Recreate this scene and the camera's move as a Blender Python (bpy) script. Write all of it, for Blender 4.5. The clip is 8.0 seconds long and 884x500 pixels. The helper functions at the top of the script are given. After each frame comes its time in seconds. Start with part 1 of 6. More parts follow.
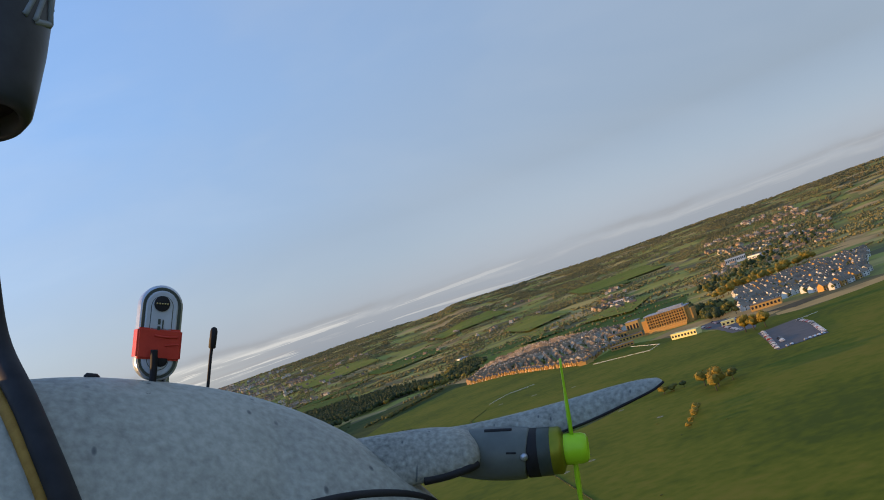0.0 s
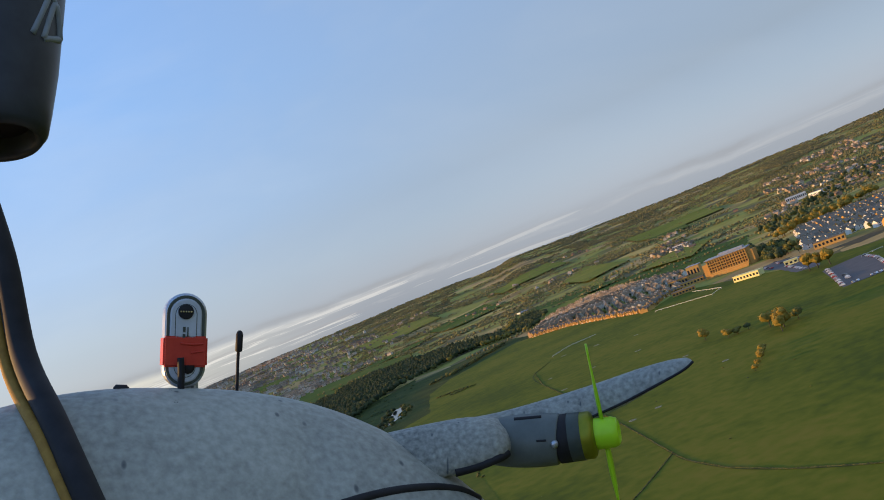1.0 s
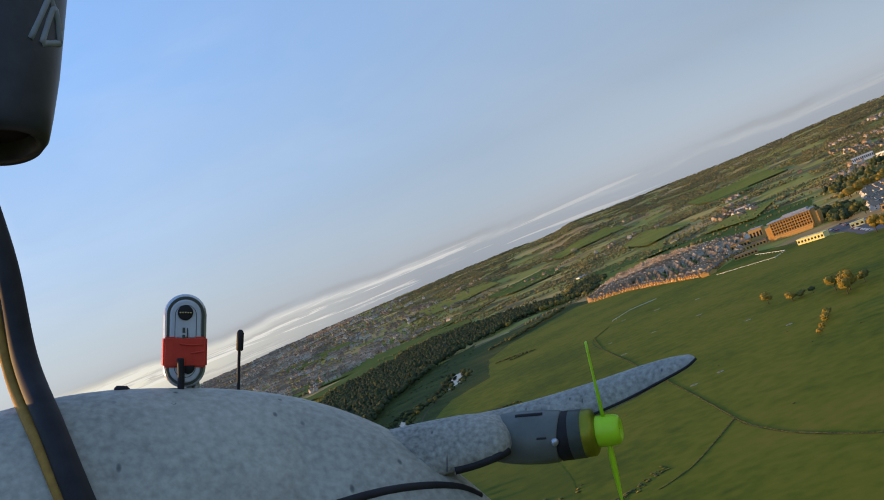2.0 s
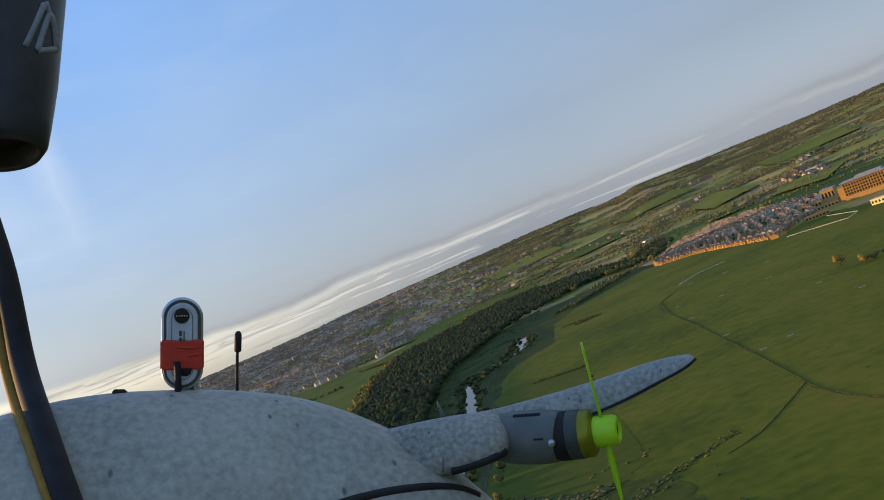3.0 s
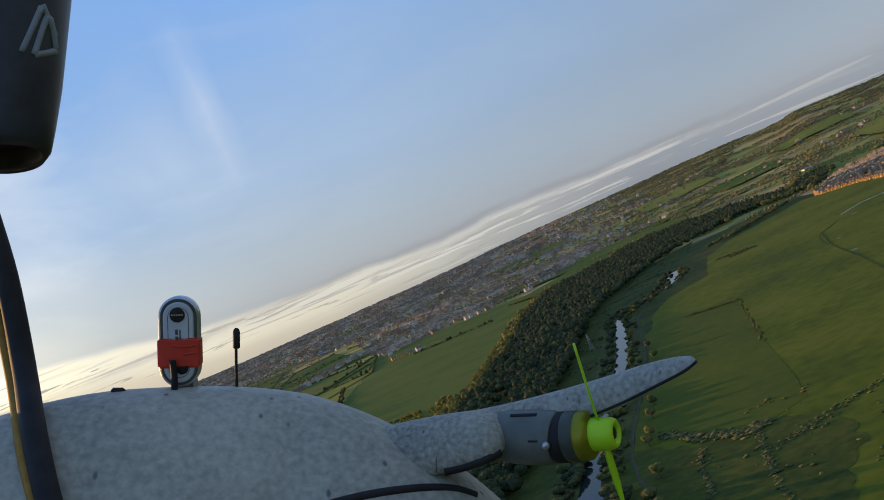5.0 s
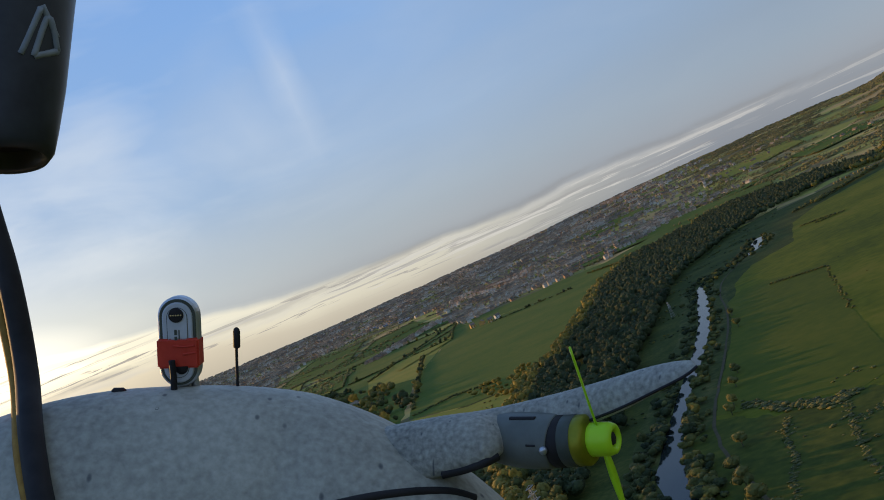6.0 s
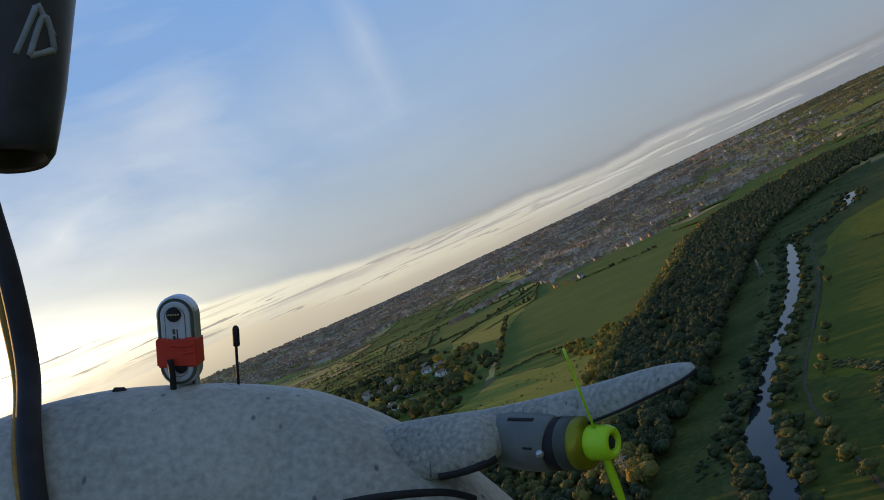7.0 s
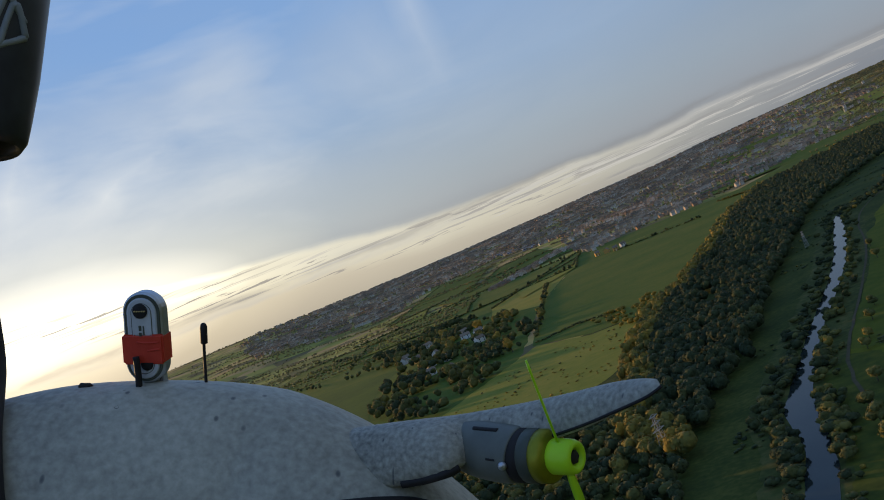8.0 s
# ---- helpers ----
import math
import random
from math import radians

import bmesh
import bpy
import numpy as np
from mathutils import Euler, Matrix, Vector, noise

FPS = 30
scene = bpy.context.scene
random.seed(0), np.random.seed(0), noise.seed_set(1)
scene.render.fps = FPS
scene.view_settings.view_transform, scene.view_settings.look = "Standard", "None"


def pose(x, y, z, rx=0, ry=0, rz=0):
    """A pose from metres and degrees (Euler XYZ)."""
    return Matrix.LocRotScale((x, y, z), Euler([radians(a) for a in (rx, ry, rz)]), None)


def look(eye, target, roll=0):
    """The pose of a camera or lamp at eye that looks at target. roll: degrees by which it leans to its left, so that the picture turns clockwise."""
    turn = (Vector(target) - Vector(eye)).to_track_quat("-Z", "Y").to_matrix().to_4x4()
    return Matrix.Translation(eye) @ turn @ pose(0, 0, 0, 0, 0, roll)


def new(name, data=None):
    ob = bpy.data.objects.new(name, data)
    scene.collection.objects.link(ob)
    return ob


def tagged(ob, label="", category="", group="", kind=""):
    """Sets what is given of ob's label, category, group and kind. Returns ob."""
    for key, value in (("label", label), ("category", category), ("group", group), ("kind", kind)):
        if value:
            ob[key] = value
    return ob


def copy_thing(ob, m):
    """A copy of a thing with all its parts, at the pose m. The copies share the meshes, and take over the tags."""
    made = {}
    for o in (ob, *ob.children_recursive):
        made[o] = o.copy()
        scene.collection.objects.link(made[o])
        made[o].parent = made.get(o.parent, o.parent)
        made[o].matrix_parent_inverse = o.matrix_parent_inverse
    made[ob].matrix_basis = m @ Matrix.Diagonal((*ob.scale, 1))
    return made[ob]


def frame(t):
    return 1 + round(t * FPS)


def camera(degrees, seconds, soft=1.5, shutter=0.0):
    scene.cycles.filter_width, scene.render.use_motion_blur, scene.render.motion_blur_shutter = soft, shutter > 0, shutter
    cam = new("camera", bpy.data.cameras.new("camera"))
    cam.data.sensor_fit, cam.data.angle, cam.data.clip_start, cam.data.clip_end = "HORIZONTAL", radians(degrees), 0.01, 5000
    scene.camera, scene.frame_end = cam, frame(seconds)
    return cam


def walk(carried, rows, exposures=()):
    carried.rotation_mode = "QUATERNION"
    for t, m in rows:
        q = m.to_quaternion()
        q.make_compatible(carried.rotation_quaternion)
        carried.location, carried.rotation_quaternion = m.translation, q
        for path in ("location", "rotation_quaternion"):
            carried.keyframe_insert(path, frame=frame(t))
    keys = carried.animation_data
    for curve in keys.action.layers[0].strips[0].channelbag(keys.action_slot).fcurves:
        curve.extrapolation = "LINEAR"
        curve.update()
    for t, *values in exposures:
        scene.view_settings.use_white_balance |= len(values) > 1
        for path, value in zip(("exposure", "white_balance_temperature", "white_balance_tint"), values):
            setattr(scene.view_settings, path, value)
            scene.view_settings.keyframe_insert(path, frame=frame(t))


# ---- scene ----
cam = camera(47.08, 8.0, soft=1.0)
HIGH = 110.0  # height of the camera over the valley floor

# ---- the camera's path: seconds, offset from the aircraft's own eye, heading to the left, pitch, lean ----
PATH = [
    (0.0, -0.1832, 0.0029, -0.0173, -16.48, 3.38, -18.90),
    (0.1, -0.1812, 0.0029, -0.0173, -14.91, 3.64, -19.84),
    (0.5, -0.1708, 0.0001, -0.0168, -13.91, 3.72, -18.78),
    (1.0, -0.1541, -0.0018, -0.0042, -12.67, 2.17, -21.90),
    (1.5, -0.1322, -0.0050, -0.0025, -10.71, 2.08, -21.20),
    (1.7, -0.1246, -0.0057, 0.0006, -10.09, 1.71, -21.90),
    (2.8, -0.0715, -0.0078, -0.0007, -5.54, 1.69, -22.36),
    (3.0, -0.0624, -0.0075, 0.0039, -4.80, 1.20, -22.92),
    (3.5, -0.0383, -0.0057, 0.0018, -2.70, 1.37, -22.72),
    (4.0, -0.0071, -0.0011, -0.0006, 0.00, 1.52, -22.84),
    (4.5, 0.0175, 0.0042, 0.0019, 2.14, 1.20, -23.25),
    (5.8, 0.0830, 0.0266, -0.0002, 8.10, 1.17, -23.75),
    (6.0, 0.0934, 0.0314, -0.0007, 9.09, 1.18, -23.80),
    (6.5, 0.1222, 0.0466, -0.0032, 11.88, 1.26, -24.32),
    (7.0, 0.1453, 0.0608, -0.0021, 14.24, 1.05, -24.52),
    (7.5, 0.1686, 0.0775, -0.0034, 16.82, 1.18, -23.73),
    (7.9, 0.1838, 0.0889, 0.0006, 18.48, 0.71, -24.09),
    (8.0, 0.1868, 0.0909, 0.0006, 17.15, 0.22, -23.40),
]


def ahead(yaw, pitch):
    a, b = radians(yaw), radians(pitch)
    return Vector((-math.sin(a) * math.cos(b), math.cos(a) * math.cos(b), math.sin(b)))


rows = []
for t, ex, ey, ez, yaw, pitch, lean in PATH:
    eye = Vector((ex, ey, HIGH + ez))
    rows.append((t, look(eye, eye + ahead(yaw, pitch), lean)))
walk(cam, rows, exposures=[(0.0, 0.27), (1.5, 0.32), (3.5, 0.13), (5.0, 0.02), (7.0, -0.17), (8.0, -0.25)])

# ---- world and sun ----
SUN_AZ, SUN_EL = 66.0, 6.2  # degrees to the left of +y, above the horizon
SUN = ahead(SUN_AZ, SUN_EL)

world = bpy.data.worlds.new("sky")
scene.world = world
world.use_nodes = True
wn, wl = world.node_tree.nodes, world.node_tree.links
wn.clear()


def wnode(kind, operation="", data_type="", blend_type=""):
    n = wn.new(kind)
    if operation:
        n.operation = operation
    if data_type:
        n.data_type = data_type
    if blend_type:
        n.blend_type = blend_type
    return n


def ramp(nodes, stops, mode="LINEAR"):
    n = nodes.new("ShaderNodeValToRGB")
    n.color_ramp.interpolation = mode
    while len(n.color_ramp.elements) < len(stops):
        n.color_ramp.elements.new(0.5)
    for e, (p, c) in zip(n.color_ramp.elements, stops):
        e.position = p
        e.color = (*c, 1) if isinstance(c, tuple) else (c, c, c, 1)
    return n


coord = wnode("ShaderNodeTexCoord")
norm = wnode("ShaderNodeVectorMath", operation="NORMALIZE")
spread = wnode("ShaderNodeVectorMath", operation="MULTIPLY")
spread.inputs[1].default_value = (1.385, 1.0, 1.385)
wl.new(coord.outputs["Generated"], spread.inputs[0])
wl.new(spread.outputs[0], norm.inputs[0])
axes = wnode("ShaderNodeSeparateXYZ")
wl.new(norm.outputs[0], axes.inputs[0])
nishita = wnode("ShaderNodeTexSky")
nishita.sky_type, nishita.sun_disc = "NISHITA", False
nishita.sun_elevation, nishita.sun_rotation = radians(SUN_EL), radians(-SUN_AZ)
nishita.air_density, nishita.dust_density = 1.0, 1.5
# clear blue overhead, paling to a grey bank along the horizon
by_height = ramp(wn, [(0.0, (0.250, 0.280, 0.325)), (0.034, (0.290, 0.320, 0.368)), (0.054, (0.322, 0.366, 0.430)), (0.10, (0.325, 0.408, 0.515)), (0.2, (0.305, 0.45, 0.68)),
                      (0.34, (0.235, 0.425, 0.77)), (0.6, (0.18, 0.36, 0.76)), (1.0, (0.13, 0.29, 0.66))])
# the low cloud sinks nearer to the horizon towards the east
eastward = wnode("ShaderNodeMath", operation="MAXIMUM")
wl.new(axes.outputs["X"], eastward.inputs[0])
eastward.inputs[1].default_value = 0.0
low_z = wnode("ShaderNodeMath", operation="MULTIPLY_ADD")
wl.new(eastward.outputs[0], low_z.inputs[0])
low_z.inputs[1].default_value = 0.022
wl.new(axes.outputs["Z"], low_z.inputs[2])
wl.new(low_z.outputs[0], by_height.inputs[0])
# the sun's glow behind the haze, spread along the horizon
away = wnode("ShaderNodeVectorMath", operation="SUBTRACT")
away.inputs[1].default_value = ahead(49.0, 4.4)
wl.new(norm.outputs[0], away.inputs[0])
flatter = wnode("ShaderNodeVectorMath", operation="MULTIPLY")
flatter.inputs[1].default_value = (0.80, 0.80, 2.4)
wl.new(away.outputs[0], flatter.inputs[0])
far_off = wnode("ShaderNodeVectorMath", operation="LENGTH")
wl.new(flatter.outputs[0], far_off.inputs[0])
glow = ramp(wn, [(0.0, (6.5, 5.8, 4.4)), (0.10, (3.0, 2.6, 1.75)), (0.19, (0.95, 0.80, 0.44)), (0.27, (0.36, 0.315, 0.19)), (0.42, (0.12, 0.108, 0.055)), (0.72, (0.0, 0.0, 0.0))])
wl.new(far_off.outputs["Value"], glow.inputs[0])
# the cloud deck's lower edge: brighter strip of clear sky beneath it
ragged = wnode("ShaderNodeTexNoise")
ragged.inputs["Scale"].default_value, ragged.inputs["Detail"].default_value = 7.0, 6.0
wl.new(norm.outputs[0], ragged.inputs["Vector"])
ragged_z = wnode("ShaderNodeMath", operation="MULTIPLY_ADD")
wl.new(ragged.outputs["Fac"], ragged_z.inputs[0])
ragged_z.inputs[1].default_value = 0.022
wl.new(axes.outputs["Z"], ragged_z.inputs[2])
# the bank's edge stands higher towards the sunset
sunward = wnode("ShaderNodeMath", operation="MULTIPLY")
wl.new(axes.outputs["X"], sunward.inputs[0])
sunward.inputs[1].default_value = -1.0
rises = ramp(wn, [(0.0, 0.002), (0.14, 0.004), (0.29, 0.010), (0.41, 0.017), (0.49, 0.030), (0.60, 0.043), (0.74, 0.072), (1.0, 0.085)])
wl.new(sunward.outputs[0], rises.inputs[0])
below_bank = wnode("ShaderNodeMath", operation="SUBTRACT")
wl.new(ragged_z.outputs[0], below_bank.inputs[0])
wl.new(rises.outputs[0], below_bank.inputs[1])
edge_west = wnode("ShaderNodeMath", operation="ADD")
wl.new(below_bank.outputs[0], edge_west.inputs[0])
edge_west.inputs[1].default_value = 0.03
deck = ramp(wn, [(0.0, 0.6), (0.045, 0.72), (0.066, 1.0), (0.076, 1.0), (0.084, 0.36), (0.2, 0.26), (0.4, 0.12)])
wl.new(edge_west.outputs[0], deck.inputs[0])
glow_deck = wnode("ShaderNodeMix", data_type="RGBA", blend_type="MULTIPLY")
glow_deck.inputs[0].default_value = 1.0
wl.new(glow.outputs[0], glow_deck.inputs[6])
wl.new(deck.outputs[0], glow_deck.inputs[7])


def cloud_noise(scale, stretch, offset, detail, stops):
    m = wnode("ShaderNodeMapping")
    m.inputs["Scale"].default_value = stretch
    m.inputs["Location"].default_value = offset
    wl.new(norm.outputs[0], m.inputs["Vector"])
    n = wnode("ShaderNodeTexNoise")
    n.inputs["Scale"].default_value, n.inputs["Detail"].default_value, n.inputs["Roughness"].default_value = scale, detail, 0.6
    n.inputs["Distortion"].default_value = 0.4
    wl.new(m.outputs[0], n.inputs["Vector"])
    r = ramp(wn, stops)
    wl.new(n.outputs["Fac"], r.inputs[0])
    return r


def times(a, b):
    n = wnode("ShaderNodeMath", operation="MULTIPLY")
    wl.new(a, n.inputs[0])
    wl.new(b, n.inputs[1])
    return n.outputs[0]


def mixed(fac, a, b):
    n = wnode("ShaderNodeMix", data_type="RGBA")
    wl.new(fac, n.inputs[0])
    wl.new(a, n.inputs[6])
    if isinstance(b, tuple):
        n.inputs[7].default_value = (*b, 1)
    else:
        wl.new(b, n.inputs[7])
    return n.outputs[2]


# thin grey veil to the east, wisps, and long streaks of cloud low over the horizon
east = wnode("ShaderNodeVectorMath", operation="DOT_PRODUCT")
east.inputs[1].default_value = ahead(-75.0, 12.0)
wl.new(norm.outputs[0], east.inputs[0])
east_share = ramp(wn, [(0.15, 0.0), (0.55, 0.45), (0.9, 0.8)])
wl.new(east.outputs["Value"], east_share.inputs[0])
high_up = ramp(wn, [(0.06, 0.0), (0.14, 1.0)])
wl.new(axes.outputs["Z"], high_up.inputs[0])
sky = mixed(times(east_share.outputs[0], high_up.outputs[0]), by_height.outputs[0], (0.235, 0.285, 0.355))
veil = cloud_noise(1.6, (1.0, 1.0, 2.6), (0.3, 0.9, 0.2), 4, [(0.44, 0.0), (0.75, 0.26)])
sky = mixed(veil.outputs[0], sky, (0.42, 0.47, 0.54))
wisp = cloud_noise(3.2, (1.0, 1.0, 3.2), (5.3, 2.1, 0.6), 4, [(0.50, 0.0), (0.80, 0.72)])
band_up = ramp(wn, [(0.07, 0.0), (0.13, 1.0), (0.4, 1.0), (0.6, 0.3)])
wl.new(axes.outputs["Z"], band_up.inputs[0])
west = ramp(wn, [(0.3, 0.0), (0.85, 0.10), (0.95, 0.35), (0.985, 0.75)])
west_dot = wnode("ShaderNodeVectorMath", operation="DOT_PRODUCT")
west_dot.inputs[1].default_value = ahead(45.0, 15.0)
wl.new(norm.outputs[0], west_dot.inputs[0])
wl.new(west_dot.outputs["Value"], west.inputs[0])
sky = mixed(times(times(wisp.outputs[0], band_up.outputs[0]), west.outputs[0]), sky, (0.78, 0.82, 0.86))
west_near = ramp(wn, [(0.84, 0.0), (0.95, 0.14), (1.0, 0.5)])
wl.new(west_dot.outputs["Value"], west_near.inputs[0])
low_down = ramp(wn, [(0.04, 0.2), (0.12, 0.3), (0.17, 1.0), (0.25, 0.9), (0.34, 0.0)])
wl.new(axes.outputs["Z"], low_down.inputs[0])
puff = cloud_noise(3.4, (1.0, 1.0, 2.0), (3.7, 6.2, 0.4), 5, [(0.38, 0.2), (0.62, 1.0)])
sky = mixed(times(times(west_near.outputs[0], low_down.outputs[0]), puff.outputs[0]), sky, (0.84, 0.88, 0.92))


def soft_patch(az, el, lean, long, wide, share):
    """A torn wisp of high cloud about one direction: half its length and width, and its lean from upright, in degrees."""
    c = ahead(az, el)
    right = ahead(az - 90.0, 0.0)
    up = right.cross(c).normalized()
    along = up * math.cos(radians(lean)) + right * math.sin(radians(lean))
    across = right * math.cos(radians(lean)) - up * math.sin(radians(lean))
    torn = wnode("ShaderNodeTexNoise")
    torn.inputs["Scale"].default_value, torn.inputs["Detail"].default_value = 16.0, 5.0
    wl.new(norm.outputs[0], torn.inputs["Vector"])
    out = []
    for axis, size in ((along, long), (across, wide)):
        dot = wnode("ShaderNodeVectorMath", operation="DOT_PRODUCT")
        dot.inputs[1].default_value = axis / math.sin(radians(size))
        wl.new(norm.outputs[0], dot.inputs[0])
        off = wnode("ShaderNodeMath", operation="SUBTRACT")
        wl.new(dot.outputs["Value"], off.inputs[0])
        off.inputs[1].default_value = c.dot(axis) / math.sin(radians(size))
        sway = wnode("ShaderNodeMath", operation="MULTIPLY_ADD")
        wl.new(torn.outputs["Fac"], sway.inputs[0])
        sway.inputs[1].default_value = 0.9
        wl.new(off.outputs[0], sway.inputs[2])
        back = wnode("ShaderNodeMath", operation="SUBTRACT")
        wl.new(sway.outputs[0], back.inputs[0])
        back.inputs[1].default_value = 0.45
        fall = ramp(wn, [(0.0, share), (0.35, share * 0.6), (1.0, 0.0)])
        size_of = wnode("ShaderNodeMath", operation="ABSOLUTE")
        wl.new(back.outputs[0], size_of.inputs[0])
        wl.new(size_of.outputs[0], fall.inputs[0])
        out.append(fall.outputs[0])
    return times(*out)


sky = mixed(soft_patch(18.2, 18.0, -2.0, 7.5, 1.7, 0.62), sky, (0.66, 0.73, 0.84))
sky = mixed(soft_patch(22.0, 16.0, -20.0, 7.0, 4.0, 0.45), sky, (0.60, 0.68, 0.80))
sky = mixed(soft_patch(42.0, 12.2, 62.0, 5.5, 1.8, 0.85), sky, (0.84, 0.88, 0.92))
sky = mixed(soft_patch(46.5, 14.0, 20.0, 5.0, 2.4, 0.85), sky, (0.84, 0.88, 0.92))
# a dull bank of cloud under the blue
bank = ramp(wn, [(0.078, 0.0), (0.100, 0.28), (0.15, 0.24), (0.21, 0.0)])
wl.new(edge_west.outputs[0], bank.inputs[0])
west_wide = ramp(wn, [(0.56, 0.0), (0.72, 0.25), (0.84, 0.75), (1.0, 1.0)])
wl.new(west_dot.outputs["Value"], west_wide.inputs[0])
sky = mixed(times(bank.outputs[0], west_wide.outputs[0]), sky, (0.47, 0.52, 0.57))
streak_share = ramp(wn, [(0.0, 0.03), (0.5, 0.10), (0.72, 0.5), (0.95, 1.0)])
wl.new(west_dot.outputs["Value"], streak_share.inputs[0])
added = wnode("ShaderNodeMix", data_type="RGBA", blend_type="ADD")
added.inputs[0].default_value = 1.0
wl.new(sky, added.inputs[6])
wl.new(glow_deck.outputs[2], added.inputs[7])
# the cream strip of clear sky beneath the bank
strip = ramp(wn, [(0.060, 0.0), (0.068, 0.8), (0.074, 0.8), (0.081, 0.0)])
wl.new(edge_west.outputs[0], strip.inputs[0])
band_low = ramp(wn, [(0.038, 0.0), (0.048, 1.0), (0.072, 0.9), (0.080, 0.0)])
wl.new(edge_west.outputs[0], band_low.inputs[0])
streaked = ramp(wn, [(0.15, 0.1), (0.45, 0.5), (0.70, 0.9), (1.0, 0.8)])
wl.new(west_dot.outputs["Value"], streaked.inputs[0])
rim = cloud_noise(4.5, (1.0, 1.0, 34.0), (0.1, 0.4, -0.11), 9, [(0.575, 0.0), (0.605, 0.7)])
pale = cloud_noise(4.5, (1.0, 1.0, 34.0), (0.1, 0.4, 0.0), 9, [(0.575, 0.0), (0.605, 0.8)])
low_warm = ramp(wn, [(0.0, 0.7), (0.058, 0.75), (0.070, 0.0)])
wl.new(edge_west.outputs[0], low_warm.inputs[0])
warm_tone = ramp(wn, [(0.0, (0.62, 0.53, 0.38)), (0.034, (0.74, 0.65, 0.48)), (0.048, (0.93, 0.86, 0.65)), (0.070, (0.98, 0.93, 0.74))])
wl.new(edge_west.outputs[0], warm_tone.inputs[0])
added_low = mixed(times(low_warm.outputs[0], west_wide.outputs[0]), added.outputs[2], warm_tone.outputs[0])
sky = mixed(times(strip.outputs[0], west_wide.outputs[0]), added_low, (0.92, 0.87, 0.70))
sky = mixed(times(times(rim.outputs[0], band_low.outputs[0]), streaked.outputs[0]), sky, (0.33, 0.33, 0.345))
sky = mixed(times(times(pale.outputs[0], band_low.outputs[0]), streaked.outputs[0]), sky, (0.70, 0.685, 0.65))
band_grey = ramp(wn, [(0.034, 0.0), (0.044, 1.0), (0.064, 0.7), (0.074, 0.0)])
wl.new(edge_west.outputs[0], band_grey.inputs[0])
grey = cloud_noise(4.0, (1.0, 1.0, 36.0), (4.1, 1.7, 0.5), 9, [(0.57, 0.0), (0.615, 0.8)])
sky = mixed(times(times(grey.outputs[0], band_grey.outputs[0]), streak_share.outputs[0]), sky, (0.30, 0.30, 0.33))
# small broken dashes of cloud in the clear strip
dash_band = ramp(wn, [(0.032, 0.0), (0.040, 1.0), (0.070, 1.0), (0.080, 0.0)])
wl.new(edge_west.outputs[0], dash_band.inputs[0])
dash = cloud_noise(8.0, (1.0, 1.0, 17.0), (7.3, 3.1, 0.9), 5, [(0.60, 0.0), (0.635, 0.85)])
sky = mixed(times(times(dash.outputs[0], dash_band.outputs[0]), streak_share.outputs[0]), sky, (0.31, 0.30, 0.31))
fleck = cloud_noise(9.0, (1.0, 1.0, 15.0), (1.9, 8.4, 0.3), 5, [(0.63, 0.0), (0.67, 0.6)])
sky = mixed(times(times(fleck.outputs[0], dash_band.outputs[0]), streak_share.outputs[0]), sky, (0.60, 0.58, 0.56))
# the thin bright edge of the cloud bank, with a dark rim above
edge_z = wnode("ShaderNodeMath", operation="MULTIPLY_ADD")
wl.new(ragged.outputs["Fac"], edge_z.inputs[0])
edge_z.inputs[1].default_value = 0.03
wl.new(low_z.outputs[0], edge_z.inputs[2])
edge = ramp(wn, [(0.049, 0.0), (0.052, 0.8), (0.055, 0.3), (0.060, 0.0)])
wl.new(edge_z.outputs[0], edge.inputs[0])
broken = cloud_noise(6.0, (1.0, 1.0, 6.0), (2.2, 0.4, 1.3), 5, [(0.42, 0.15), (0.56, 1.0)])
fainter = ramp(wn, [(0.0, 0.35), (0.4, 0.5), (0.62, 0.95)])
wl.new(west_dot.outputs["Value"], fainter.inputs[0])
sky = mixed(times(times(edge.outputs[0], broken.outputs[0]), fainter.outputs[0]), sky, (0.60, 0.60, 0.59))
over = ramp(wn, [(0.057, 0.0), (0.060, 0.62), (0.063, 0.35), (0.068, 0.0)])
wl.new(edge_z.outputs[0], over.inputs[0])
sky = mixed(times(over.outputs[0], broken.outputs[0]), sky, (0.26, 0.265, 0.285))
back = wnode("ShaderNodeBackground")
back.inputs["Strength"].default_value = 1.0
wl.new(sky, back.inputs["Color"])
back_air = wnode("ShaderNodeBackground")
back_air.inputs["Strength"].default_value = 0.012
wl.new(nishita.outputs[0], back_air.inputs["Color"])
both = wnode("ShaderNodeAddShader")
wl.new(back.outputs[0], both.inputs[0])
wl.new(back_air.outputs[0], both.inputs[1])
wout = wnode("ShaderNodeOutputWorld")
wl.new(both.outputs[0], wout.inputs["Surface"])

sun_data = bpy.data.lights.new("sun", "SUN")
sun_data.energy, sun_data.angle, sun_data.color = 5.0, radians(0.6), (1.0, 0.57, 0.21)
sun_ob = new("sun", sun_data)
sun_ob.matrix_world = look(SUN * 500, (0, 0, 0))


